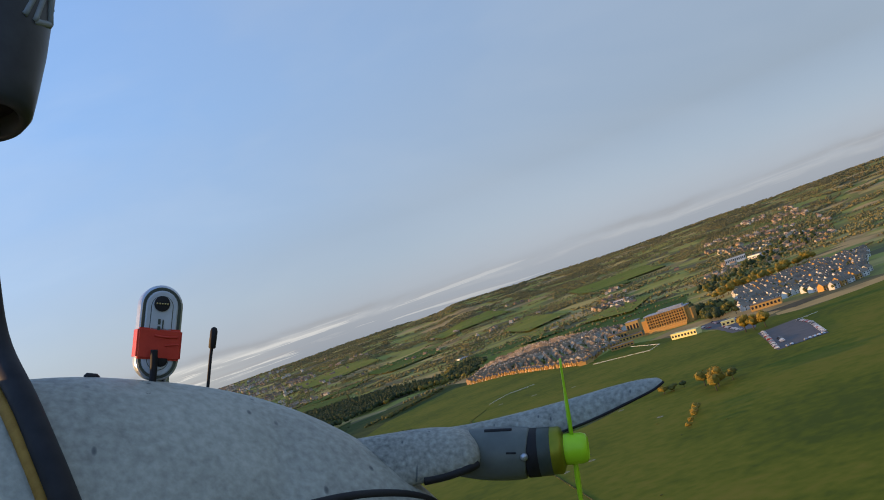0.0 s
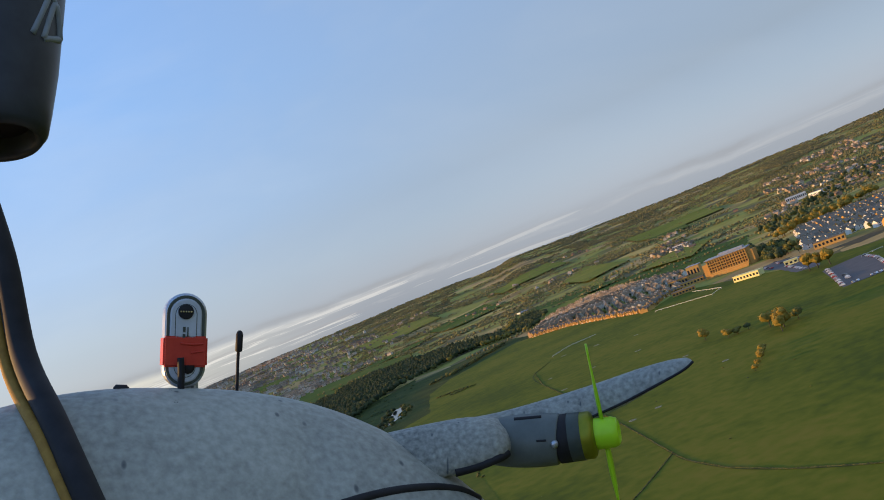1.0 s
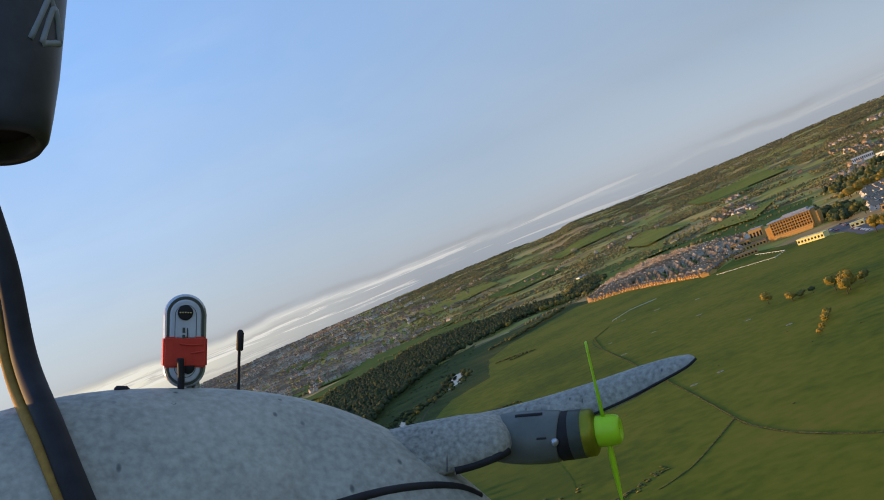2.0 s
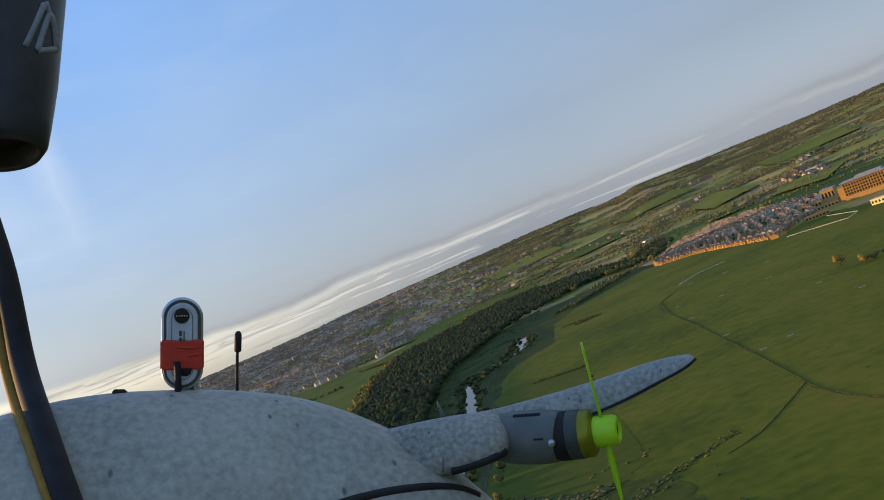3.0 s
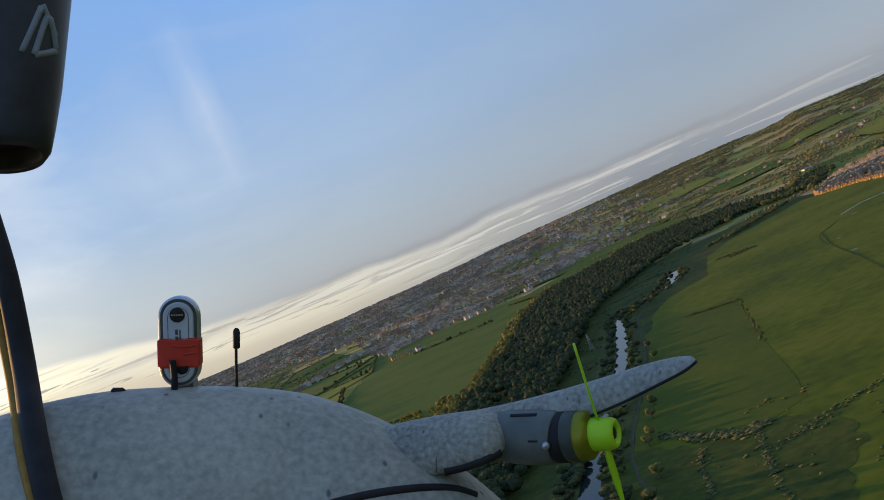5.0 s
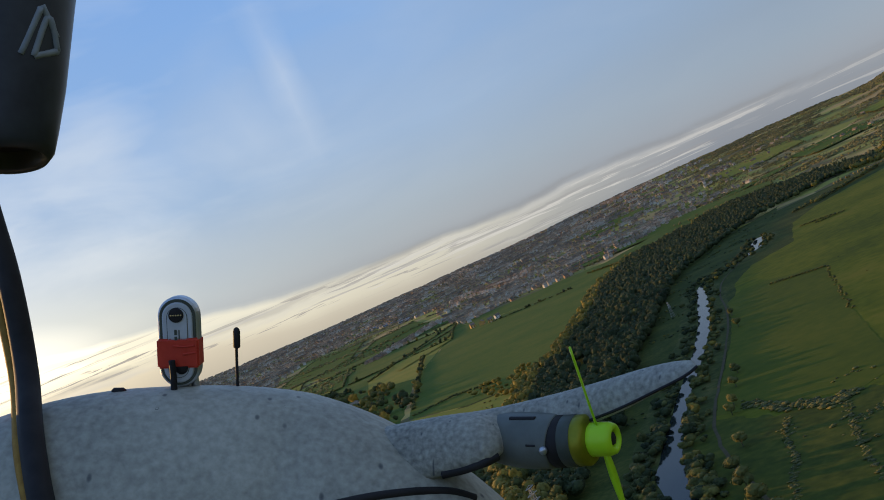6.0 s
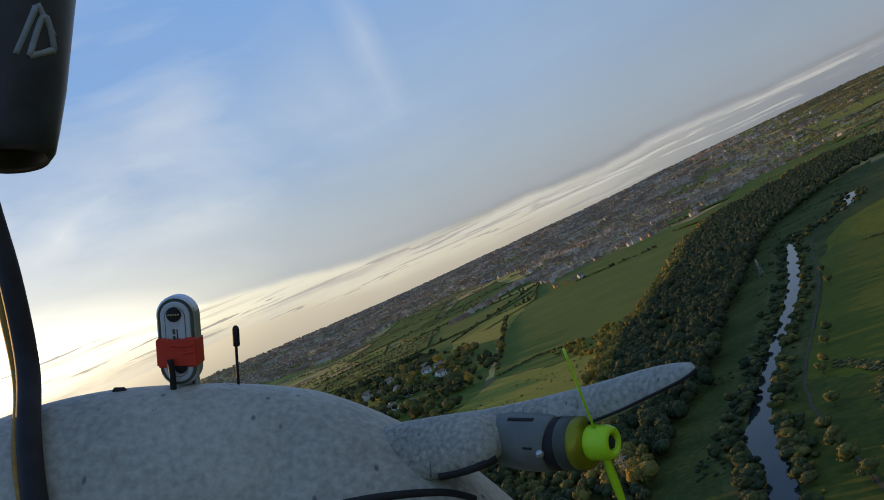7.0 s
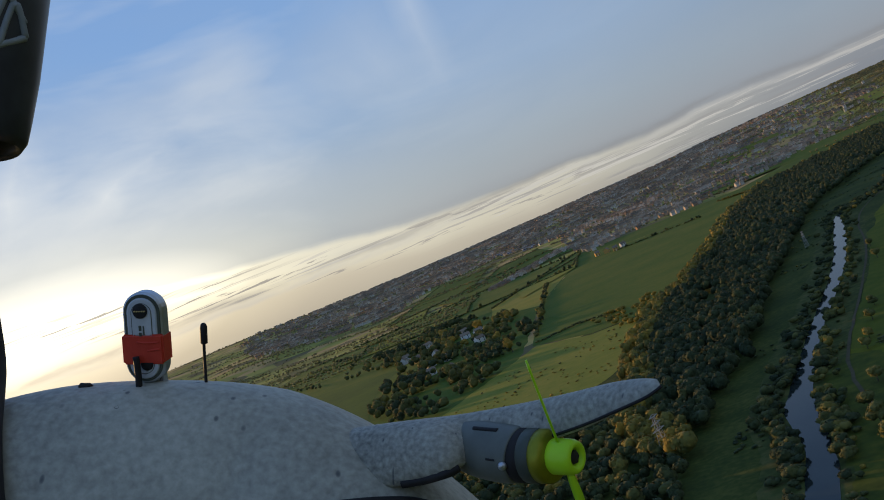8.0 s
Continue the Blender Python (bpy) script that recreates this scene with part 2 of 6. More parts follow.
# ---- materials ----
def material(name, stops, scale=1.0, detail=4.0, rough=0.8, bump=0.0, bump_scale=None, metal=0.0, coord_kind="Object", attribute="", per_object=0.0, stretch=(1, 1, 1), fine=0.0, fine_scale=0.0, spec=0.3, coat=0.0):
    """Noise between the colours of stops; attribute: a mesh attribute that leads the ramp; fine: strength of a second, smaller grain."""
    m = bpy.data.materials.new(name)
    m.use_nodes = True
    n, l = m.node_tree.nodes, m.node_tree.links
    b = n["Principled BSDF"]
    tc = n.new("ShaderNodeTexCoord")
    mp = n.new("ShaderNodeMapping")
    mp.inputs["Scale"].default_value = stretch
    l.new(tc.outputs[coord_kind], mp.inputs["Vector"])
    t = n.new("ShaderNodeTexNoise")
    t.inputs["Scale"].default_value, t.inputs["Detail"].default_value, t.inputs["Roughness"].default_value = scale, detail, 0.6
    l.new(mp.outputs[0], t.inputs["Vector"])
    lead = t.outputs["Fac"]

    def blend(value, other, share):
        mx = n.new("ShaderNodeMix")
        mx.inputs[0].default_value = share
        l.new(value, mx.inputs[2])
        l.new(other, mx.inputs[3])
        return mx.outputs[0]

    if attribute:
        at = n.new("ShaderNodeAttribute")
        at.attribute_name = attribute
        lead = blend(lead, at.outputs["Fac"], 0.72)
    if per_object:
        oi = n.new("ShaderNodeObjectInfo")
        lead = blend(lead, oi.outputs["Random"], per_object)
    if fine:
        t2 = n.new("ShaderNodeTexNoise")
        t2.inputs["Scale"].default_value, t2.inputs["Detail"].default_value = fine_scale, 3.0
        l.new(mp.outputs[0], t2.inputs["Vector"])
        lead = blend(lead, t2.outputs["Fac"], fine)
    r = ramp(n, stops)
    l.new(lead, r.inputs[0])
    l.new(r.outputs[0], b.inputs["Base Color"])
    b.inputs["Roughness"].default_value, b.inputs["Metallic"].default_value = rough, metal
    b.inputs["Specular IOR Level"].default_value = spec
    b.inputs["Coat Weight"].default_value = coat
    if bump:
        tb = n.new("ShaderNodeTexNoise")
        tb.inputs["Scale"].default_value, tb.inputs["Detail"].default_value = bump_scale or scale * 6, 5.0
        l.new(mp.outputs[0], tb.inputs["Vector"])
        bp = n.new("ShaderNodeBump")
        bp.inputs["Strength"].default_value = bump
        l.new(tb.outputs["Fac"], bp.inputs["Height"])
        l.new(bp.outputs[0], b.inputs["Normal"])
    return m


M_MEADOW = material("meadow_grass", [(0.38, (0.068, 0.089, 0.009)), (0.47, (0.104, 0.122, 0.009)), (0.54, (0.134, 0.141, 0.012)), (0.63, (0.170, 0.150, 0.018))], 0.008, 6, 0.95, fine=0.35, fine_scale=0.12, spec=0.1)
M_PASTURE = material("pasture_grass", [(0.34, (0.050, 0.090, 0.013)), (0.5, (0.072, 0.118, 0.015)), (0.66, (0.116, 0.138, 0.020))], 0.012, 5, 0.95, per_object=0.25, fine=0.3, fine_scale=0.15, spec=0.1)
# yellow fields; on the west pasture it paints low sunlight on grass
M_STRAW = material("yellow_and_sunlit_field", [(0.34, (0.13, 0.165, 0.020)), (0.5, (0.195, 0.205, 0.030)), (0.66, (0.27, 0.235, 0.04))], 0.015, 5, 0.95, per_object=0.3, fine=0.3, fine_scale=0.15, spec=0.1)
M_SCRUB = material("rough_grass", [(0.36, (0.035, 0.048, 0.012)), (0.5, (0.065, 0.080, 0.02)), (0.64, (0.12, 0.11, 0.035))], 0.06, 8, 0.95, bump=0.6, bump_scale=0.3, fine=0.4, fine_scale=0.25, spec=0.1)
M_LEAF = material("leaves", [(0.20, (0.025, 0.038, 0.016)), (0.38, (0.049, 0.063, 0.022)), (0.52, (0.112, 0.113, 0.028)), (0.66, (0.235, 0.179, 0.029)), (0.84, (0.403, 0.235, 0.029))], 0.4, 3, 0.8, attribute="tint", spec=0.2)
# leaves of distant trees: the haze is put into these paler colours
M_LEAF_FAR = material("haze_paled_leaves", [(0.18, (0.132, 0.123, 0.062)), (0.38, (0.208, 0.180, 0.074)), (0.54, (0.265, 0.220, 0.080)), (0.78, (0.400, 0.295, 0.090))], 0.1, 3, 0.9, attribute="tint", spec=0.1)
M_BARK = material("bark", [(0.3, (0.05, 0.04, 0.03)), (0.7, (0.11, 0.09, 0.065))], 3.0, 5, 0.9, bump=0.5)
M_ROOF = material("roof_tiles", [(0.25, (0.15, 0.120, 0.080)), (0.45, (0.215, 0.163, 0.102)), (0.62, (0.27, 0.195, 0.115)), (0.85, (0.29, 0.24, 0.17))], 0.5, 3, 0.85, attribute="tint", spec=0.08)
M_WALL = material("house_walls", [(0.25, (0.34, 0.22, 0.12)), (0.5, (0.44, 0.32, 0.20)), (0.68, (0.58, 0.50, 0.38)), (0.88, (0.76, 0.72, 0.64))], 0.5, 3, 0.85, attribute="tint")
# suburb roofs: their shaded, greyer look is put into the colour
M_SLATE_FAR = material("shade_greyed_slates", [(0.22, (0.160, 0.128, 0.092)), (0.45, (0.240, 0.180, 0.118)), (0.7, (0.320, 0.226, 0.142)), (0.9, (0.42, 0.37, 0.28))], 0.5, 3, 0.9, attribute="tint", spec=0.05)
M_RENDER_FAR = material("pebbledash_walls", [(0.22, (0.36, 0.22, 0.13)), (0.5, (0.47, 0.34, 0.22)), (0.72, (0.54, 0.47, 0.37)), (0.9, (0.66, 0.62, 0.54))], 0.5, 3, 0.9, attribute="tint")
M_FIELD = material("grazed_field", [(0.34, (0.060, 0.082, 0.010)), (0.5, (0.086, 0.106, 0.011)), (0.66, (0.120, 0.125, 0.014))], 0.01, 7, 0.95, fine=0.4, fine_scale=0.14, spec=0.1)
M_ROUGH = material("rough_pasture", [(0.34, (0.030, 0.046, 0.008)), (0.5, (0.062, 0.078, 0.011)), (0.66, (0.108, 0.110, 0.015))], 0.03, 8, 0.95, fine=0.45, fine_scale=0.2, spec=0.1)
# dark green riverside grass, darkened further for the shade near the wood
M_RIVERGRASS = material("shaded_riverside_grass", [(0.36, (0.030, 0.044, 0.009)), (0.5, (0.050, 0.066, 0.012)), (0.64, (0.092, 0.098, 0.020))], 0.03, 7, 0.95, fine=0.4, fine_scale=0.35, spec=0.1)
M_DIRT = material("bare_track", [(0.3, (0.050, 0.043, 0.018)), (0.7, (0.086, 0.070, 0.032))], 0.2, 5, 0.95)
M_ASPHALT = material("asphalt", [(0.3, (0.085, 0.083, 0.082)), (0.7, (0.13, 0.125, 0.12))], 0.1, 6, 0.9, fine=0.3, fine_scale=1.0)
M_SAND = material("sand", [(0.3, (0.220, 0.205, 0.130)), (0.7, (0.310, 0.285, 0.190))], 0.5, 4, 0.95)
M_BRICK = material("brick_walls", [(0.3, (0.50, 0.25, 0.065)), (0.5, (0.57, 0.32, 0.085)), (0.7, (0.63, 0.40, 0.13))], 0.6, 5, 0.85, per_object=0.4, fine=0.3, fine_scale=4)
M_SLATE = material("slate_roof", [(0.3, (0.180, 0.145, 0.105)), (0.7, (0.290, 0.230, 0.165))], 0.7, 5, 0.85, per_object=0.4, spec=0.08)
M_GLASS = material("dark_window_glass", [(0.3, (0.02, 0.025, 0.03)), (0.7, (0.04, 0.045, 0.05))], 0.5, 2, 0.08, spec=0.6)
M_CREAM = material("cream_sheeting", [(0.3, (0.72, 0.63, 0.24)), (0.7, (0.80, 0.72, 0.31))], 0.3, 4, 0.6)
M_METAL = material("grey_metal_roof", [(0.3, (0.28, 0.30, 0.33)), (0.7, (0.40, 0.42, 0.45))], 0.2, 4, 0.45, metal=0.3)
M_WHITE = material("white_rail_paint", [(0.3, (0.70, 0.70, 0.66)), (0.7, (0.80, 0.80, 0.76))], 1.0, 3, 0.6)
M_RENDERED = material("pale_render_walls", [(0.3, (0.58, 0.55, 0.49)), (0.7, (0.78, 0.76, 0.70))], 0.5, 4, 0.85, per_object=0.4)
M_WATER = material("river_water", [(0.3, (0.012, 0.018, 0.018)), (0.7, (0.025, 0.032, 0.028))], 0.05, 3, 0.06, bump=0.04, bump_scale=0.8, spec=0.12)
M_WATER.node_tree.nodes["Principled BSDF"].inputs["IOR"].default_value = 1.33


def mosaic():
    """Far farmland: a patchwork of fields in greens and ochres, with dark wooded seams."""
    m = bpy.data.materials.new("far_farmland")
    m.use_nodes = True
    n, l = m.node_tree.nodes, m.node_tree.links
    b = n["Principled BSDF"]
    tc = n.new("ShaderNodeTexCoord")
    mp = n.new("ShaderNodeMapping")
    mp.inputs["Rotation"].default_value = (0, 0, 0.5)
    mp.inputs["Scale"].default_value = (0.7, 1.0, 0.0)
    l.new(tc.outputs["Object"], mp.inputs["Vector"])
    v = n.new("ShaderNodeTexVoronoi")
    v.inputs["Scale"].default_value = 0.014
    l.new(mp.outputs[0], v.inputs["Vector"])
    s = n.new("ShaderNodeSeparateColor")
    l.new(v.outputs["Color"], s.inputs[0])
    # field colours lifted to stand for haze over distant land
    r = ramp(n, [(0.0, (0.22, 0.22, 0.05)), (0.18, (0.34, 0.31, 0.07)), (0.36, (0.48, 0.36, 0.11)), (0.5, (0.15, 0.13, 0.055)), (0.64, (0.46, 0.31, 0.12)), (0.8, (0.30, 0.28, 0.06))], "CONSTANT")
    l.new(s.outputs[0], r.inputs[0])
    t = n.new("ShaderNodeTexNoise")
    t.inputs["Scale"].default_value, t.inputs["Detail"].default_value = 0.01, 8.0
    l.new(tc.outputs["Object"], t.inputs["Vector"])
    f = ramp(n, [(0.48, 0.0), (0.62, 0.6)])
    l.new(t.outputs["Fac"], f.inputs[0])
    mx = n.new("ShaderNodeMix")
    mx.data_type = "RGBA"
    l.new(f.outputs[0], mx.inputs[0])
    l.new(r.outputs[0], mx.inputs[6])
    mx.inputs[7].default_value = (0.13, 0.11, 0.05, 1)
    l.new(mx.outputs[2], b.inputs["Base Color"])
    b.inputs["Roughness"].default_value = 0.95
    b.inputs["Specular IOR Level"].default_value = 0.1
    return m


M_FAR = mosaic()


# ---- building helpers ----
def mesh_of(name, verts, faces, mats, slots=None, smooth=False, tint=None):
    me = bpy.data.meshes.new(name)
    me.from_pydata([tuple(v) for v in verts], [], [tuple(f) for f in faces])
    for m in mats:
        me.materials.append(m)
    if slots is not None:
        me.polygons.foreach_set("material_index", slots)
    if smooth:
        me.polygons.foreach_set("use_smooth", [True] * len(me.polygons))
    if tint is not None:
        me.attributes.new("tint", "FLOAT", "POINT").data.foreach_set("value", np.asarray(tint, np.float32))
    me.update()
    return me


def part(name, bm, mat, parent, label="", smooth=False):
    me = bpy.data.meshes.new(name)
    bm.normal_update()
    bm.to_mesh(me)
    bm.free()
    me.materials.append(mat)
    if smooth:
        me.polygons.foreach_set("use_smooth", [True] * len(me.polygons))
    ob = new(name, me)
    ob.parent = parent
    return tagged(ob, label=label)


def part_mesh(name, me, parent, label=""):
    ob = new(name, me)
    ob.parent = parent
    return tagged(ob, label=label)


def empty(name, m=None):
    ob = new(name)
    ob.empty_display_size = 0.2
    if m is not None:
        ob.matrix_world = m
    return ob


def rise(x, y):
    """Height of the land: a flat valley floor, then slopes up to a wavy skyline."""
    r = math.hypot(x, y)
    s = min(1.0, max(0.0, (r - 2080.0) / 2640.0))
    az = 1.385 * math.atan2(x, y)
    top = 110.0 + 0.727 * (6.0 + 10.0 * noise.noise((az * 2.2, 0.3, 0.0)) + 5.0 * noise.noise((az * 9.0, 1.3, 0.0)) + 14.0 * max(0.0, az) * (1 - max(0.0, az - 0.9)) + 20.0 * min(1.0, max(0.0, (az - 0.365) / 0.025)) * math.exp(-max(0.0, az - 0.39) / 0.12) - 40.0 * math.exp(-((az + 0.46) / 0.2) ** 2) - 24.0 * math.exp(-((az + 0.17) / 0.2) ** 2))
    roll = 11.0 * noise.noise((x / 420.0, y / 420.0, 0.0)) + 4.0 * noise.noise((x / 160.0, y / 160.0, 2.0))
    return top * s * s * (3 - 2 * s) + roll * min(1.0, s * 5.0) * (1.0 - 0.6 * s)


def inside(x, y, poly):
    hit = False
    for (x0, y0), (x1, y1) in zip(poly, poly[1:] + poly[:1]):
        if (y0 > y) != (y1 > y) and x < (x1 - x0) * (y - y0) / (y1 - y0) + x0:
            hit = not hit
    return hit


def scatter(poly, spacing, jitter=0.45, seed=0):
    rng = random.Random(seed)
    xs, ys = [p[0] for p in poly], [p[1] for p in poly]
    out = []
    y = min(ys)
    while y < max(ys):
        x = min(xs)
        while x < max(xs):
            px, py = x + rng.uniform(-jitter, jitter) * spacing, y + rng.uniform(-jitter, jitter) * spacing
            if inside(px, py, poly):
                out.append((px, py))
            x += spacing
        y += spacing
    return out


def ragged(poly, step=7.0, amount=2.2):
    """An outline with small wanderings, as grass and scrub edges have."""
    out = []
    for (x0, y0), (x1, y1) in zip(poly, poly[1:] + poly[:1]):
        n = max(1, int(math.hypot(x1 - x0, y1 - y0) / step))
        for i in range(n):
            x, y = x0 + (x1 - x0) * i / n, y0 + (y1 - y0) * i / n
            w = noise.noise_vector((x * 0.09, y * 0.09, 4.0)) + 0.5 * noise.noise_vector((x * 0.3, y * 0.3, 9.0))
            out.append((x + w.x * amount, y + w.y * amount))
    return out


def flat_sheet(name, poly, z, mat, label, category="field"):
    """A flat piece of land laid over the valley floor."""
    me = mesh_of(name, [(x, y, z) for x, y in poly], [range(len(poly))], [mat])
    return tagged(new(name, me), label, category, kind="structure")


def draped(name, quad, z, mat, label, steps=14):
    """A four-cornered field that follows the slope."""
    a, b, c, d = [Vector((*p, 0)) for p in quad]
    vs, fs = [], []
    for i in range(steps + 1):
        for j in range(steps + 1):
            u, v = i / steps, j / steps
            p = a.lerp(b, u).lerp(d.lerp(c, u), v)
            vs.append((p.x, p.y, rise(p.x, p.y) + z))
    for i in range(steps):
        for j in range(steps):
            k = i * (steps + 1) + j
            fs.append((k, k + 1, k + steps + 2, k + steps + 1))
    return tagged(new(name, mesh_of(name, vs, fs, [mat])), label, "field", kind="structure")


def ribbon(points, widths):
    """A strip's outline along a line in plan."""
    left, right = [], []
    for i, (x, y) in enumerate(points):
        x0, y0 = points[max(0, i - 1)]
        x1, y1 = points[min(len(points) - 1, i + 1)]
        d = Vector((x1 - x0, y1 - y0)).normalized()
        w = widths[i] / 2 if isinstance(widths, (list, tuple)) else widths / 2
        left.append((x - d.y * w, y + d.x * w))
        right.append((x + d.y * w, y - d.x * w))
    return left + right[::-1]


def smooth_line(points, n=4):
    """Points on a rounded line through the given ones (any number of values in each)."""
    out = []
    for i in range(len(points) - 1):
        p0, p1, p2, p3 = (np.array(points[k], float) for k in (max(0, i - 1), i, i + 1, min(len(points) - 1, i + 2)))
        for k in range(n):
            t = k / n
            out.append(tuple(0.5 * (2 * p1 + (p2 - p0) * t + (2 * p0 - 5 * p1 + 4 * p2 - p3) * t * t + (3 * p1 - p0 - 3 * p2 + p3) * t ** 3)))
    return out + [tuple(float(v) for v in points[-1])]


# ---- trees ----
def ico(subdiv, seed, rough):
    bm = bmesh.new()
    bmesh.ops.create_icosphere(bm, subdivisions=subdiv, radius=1.0)
    rng = random.Random(seed)
    off = rng.uniform(0, 50)
    for v in bm.verts:
        v.co *= 1 + rough * noise.noise(v.co * 1.7 + Vector((off, 0, 0)))
    vs = np.array([v.co[:] for v in bm.verts])
    fs = np.array([[v.index for v in f.verts] for f in bm.faces])
    bm.free()
    return vs, fs


def crown_shape(seed, flakes, lumps, flake, fine=1):
    """A crown of unit radius: a few uneven lumps inside, and many small leaf sprays that break up its outline."""
    rng = np.random.RandomState(seed)
    vs, fs, k = [], [], 0
    centres = []
    for i in range(lumps):
        v, f = ico(fine, seed * 31 + i, 0.35)
        a, h = rng.uniform(0, 6.28), rng.uniform(-0.35, 0.6)
        q = rng.uniform(0.25, 0.55) * (1 - 0.5 * max(0, h)) if i else 0.0
        c = np.array([math.cos(a) * q, math.sin(a) * q, h if i else 0.0])
        s = rng.uniform(0.42, 0.62) if i else 0.68
        centres.append((c, s))
        vs.append(v * s * [1, 1, 0.9] + c)
        fs.append(f + k)
        k += len(v)
    tri_v = []
    for i in range(flakes):
        c, s = centres[rng.randint(len(centres))]
        d = rng.normal(size=3)
        d[2] = abs(d[2]) * 0.8 - 0.25
        d /= np.linalg.norm(d)
        p = c + d * s * rng.uniform(0.92, 1.14)
        u = np.cross(d, rng.normal(size=3))
        u /= np.linalg.norm(u)
        w = np.cross(d, u) + d * rng.uniform(-0.5, 0.9)
        z = flake * rng.uniform(0.6, 1.4)
        tri_v += [p + u * z, p - u * z * 0.6 + w * z * 0.7, p - u * z * 0.5 - w * z * 0.8]
    if flakes:
        vs.append(np.array(tri_v))
        fs.append(np.arange(flakes * 3).reshape(-1, 3) + k)
    return np.vstack(vs), np.vstack(fs)


CROWNS = [crown_shape(s, 280, 4, 0.15, 2) for s in range(1, 6)]
CROWNS_TINY = [crown_shape(s, 2, 1, 0.4) for s in range(21, 25)]
CROWNS_FAR = [crown_shape(s, 14, 2, 0.2) for s in range(11, 15)]


def grove(name, spots, label, far=False, kind="stuff", mat=None):
    """Many trees as one mesh. spots: x, y, crown radius, height, tint."""
    vs, fs, tint, k = [], [], [], 0
    rng = random.Random(len(spots))
    shapes = CROWNS_TINY if far == "tiny" else CROWNS_FAR if far else CROWNS
    for x, y, r, h, c in spots:
        v, f = rng.choice(shapes)
        a = rng.uniform(0, 6.28)
        ca, sa = math.cos(a), math.sin(a)
        tall, mid = (h * 0.5, h * 0.52) if h < 2.4 * r else (1.15 * r, h - 1.0 * r)
        w = np.stack([(v[:, 0] * ca - v[:, 1] * sa) * r + x, (v[:, 0] * sa + v[:, 1] * ca) * r + y, v[:, 2] * tall + rise(x, y) + mid], 1)
        vs.append(w)
        fs.append(f + k)
        # each crown's tint rises a little from bottom to top
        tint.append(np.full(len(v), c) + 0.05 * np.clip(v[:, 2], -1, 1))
        k += len(v)
    vs, fs, tint = np.vstack(vs), np.vstack(fs), np.concatenate(tint)
    me = bpy.data.meshes.new(name)
    me.vertices.add(len(vs))
    me.vertices.foreach_set("co", vs.ravel())
    me.loops.add(fs.size)
    me.loops.foreach_set("vertex_index", fs.ravel())
    me.polygons.add(len(fs))
    me.polygons.foreach_set("loop_start", np.arange(0, fs.size, 3))
    me.update(calc_edges=True)
    me.attributes.new("tint", "FLOAT", "POINT").data.foreach_set("value", tint.astype(np.float32))
    me.materials.append(mat or M_LEAF)
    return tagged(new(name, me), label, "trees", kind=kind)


def tree(x, y, r, h, tint, label, group=""):
    """A single tree: a tapered trunk with limbs, and a crown."""
    rng = random.Random(int(x * 7 + y * 13))
    top = empty("tree", Matrix.Translation((x, y, rise(x, y))))
    bm = bmesh.new()

    def limb(a, b, ra, rb):
        q = (b - a).to_track_quat("Z", "Y").to_matrix().to_4x4()
        bmesh.ops.create_cone(bm, cap_ends=True, segments=7, radius1=ra, radius2=rb, depth=(b - a).length, matrix=Matrix.Translation((a + b) / 2) @ q)

    fork = Vector((0, 0, h * 0.38))
    limb(Vector((0, 0, -0.2)), fork, 0.035 * h, 0.022 * h)
    for i in range(5):
        a = i * 1.26 + rng.uniform(-0.3, 0.3)
        limb(fork * rng.uniform(0.7, 1), Vector((math.cos(a) * r * 0.55, math.sin(a) * r * 0.55, h * rng.uniform(0.5, 0.75))), 0.014 * h, 0.005 * h)
    part("trunk", bm, M_BARK, top, "brown bark trunk with limbs")
    v, f = crown_shape(int(x + y) % 97, 420, 7, 0.085)
    # tint rises with height in the crown
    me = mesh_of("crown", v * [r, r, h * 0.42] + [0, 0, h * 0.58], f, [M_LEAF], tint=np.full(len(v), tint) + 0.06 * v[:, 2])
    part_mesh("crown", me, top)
    return tagged(top, label, "tree", group)


def hedge(points, width, height, label, seed=1):
    """A clipped or straggling hedge along a line."""
    rng = random.Random(seed)
    spots = []
    for (x0, y0), (x1, y1) in zip(points, points[1:]):
        n = max(1, int(math.hypot(x1 - x0, y1 - y0) / (width * 0.55)))
        for i in range(n):
            t = (i + rng.uniform(-0.3, 0.3)) / n
            if y0 > 1660 and noise.noise((i * 0.35, x0, y0)) < -0.12:
                continue
            spots.append((x0 + (x1 - x0) * t + rng.uniform(-0.15, 0.15) * width, y0 + (y1 - y0) * t, width * rng.uniform(0.45, 0.75), height * rng.uniform(0.7, 1.25), rng.uniform(0.3, 0.62)))
    return tagged(grove("hedge", spots, label, far="tiny" if abs(points[0][0]) + points[0][1] > 1750 else True), category="hedge")


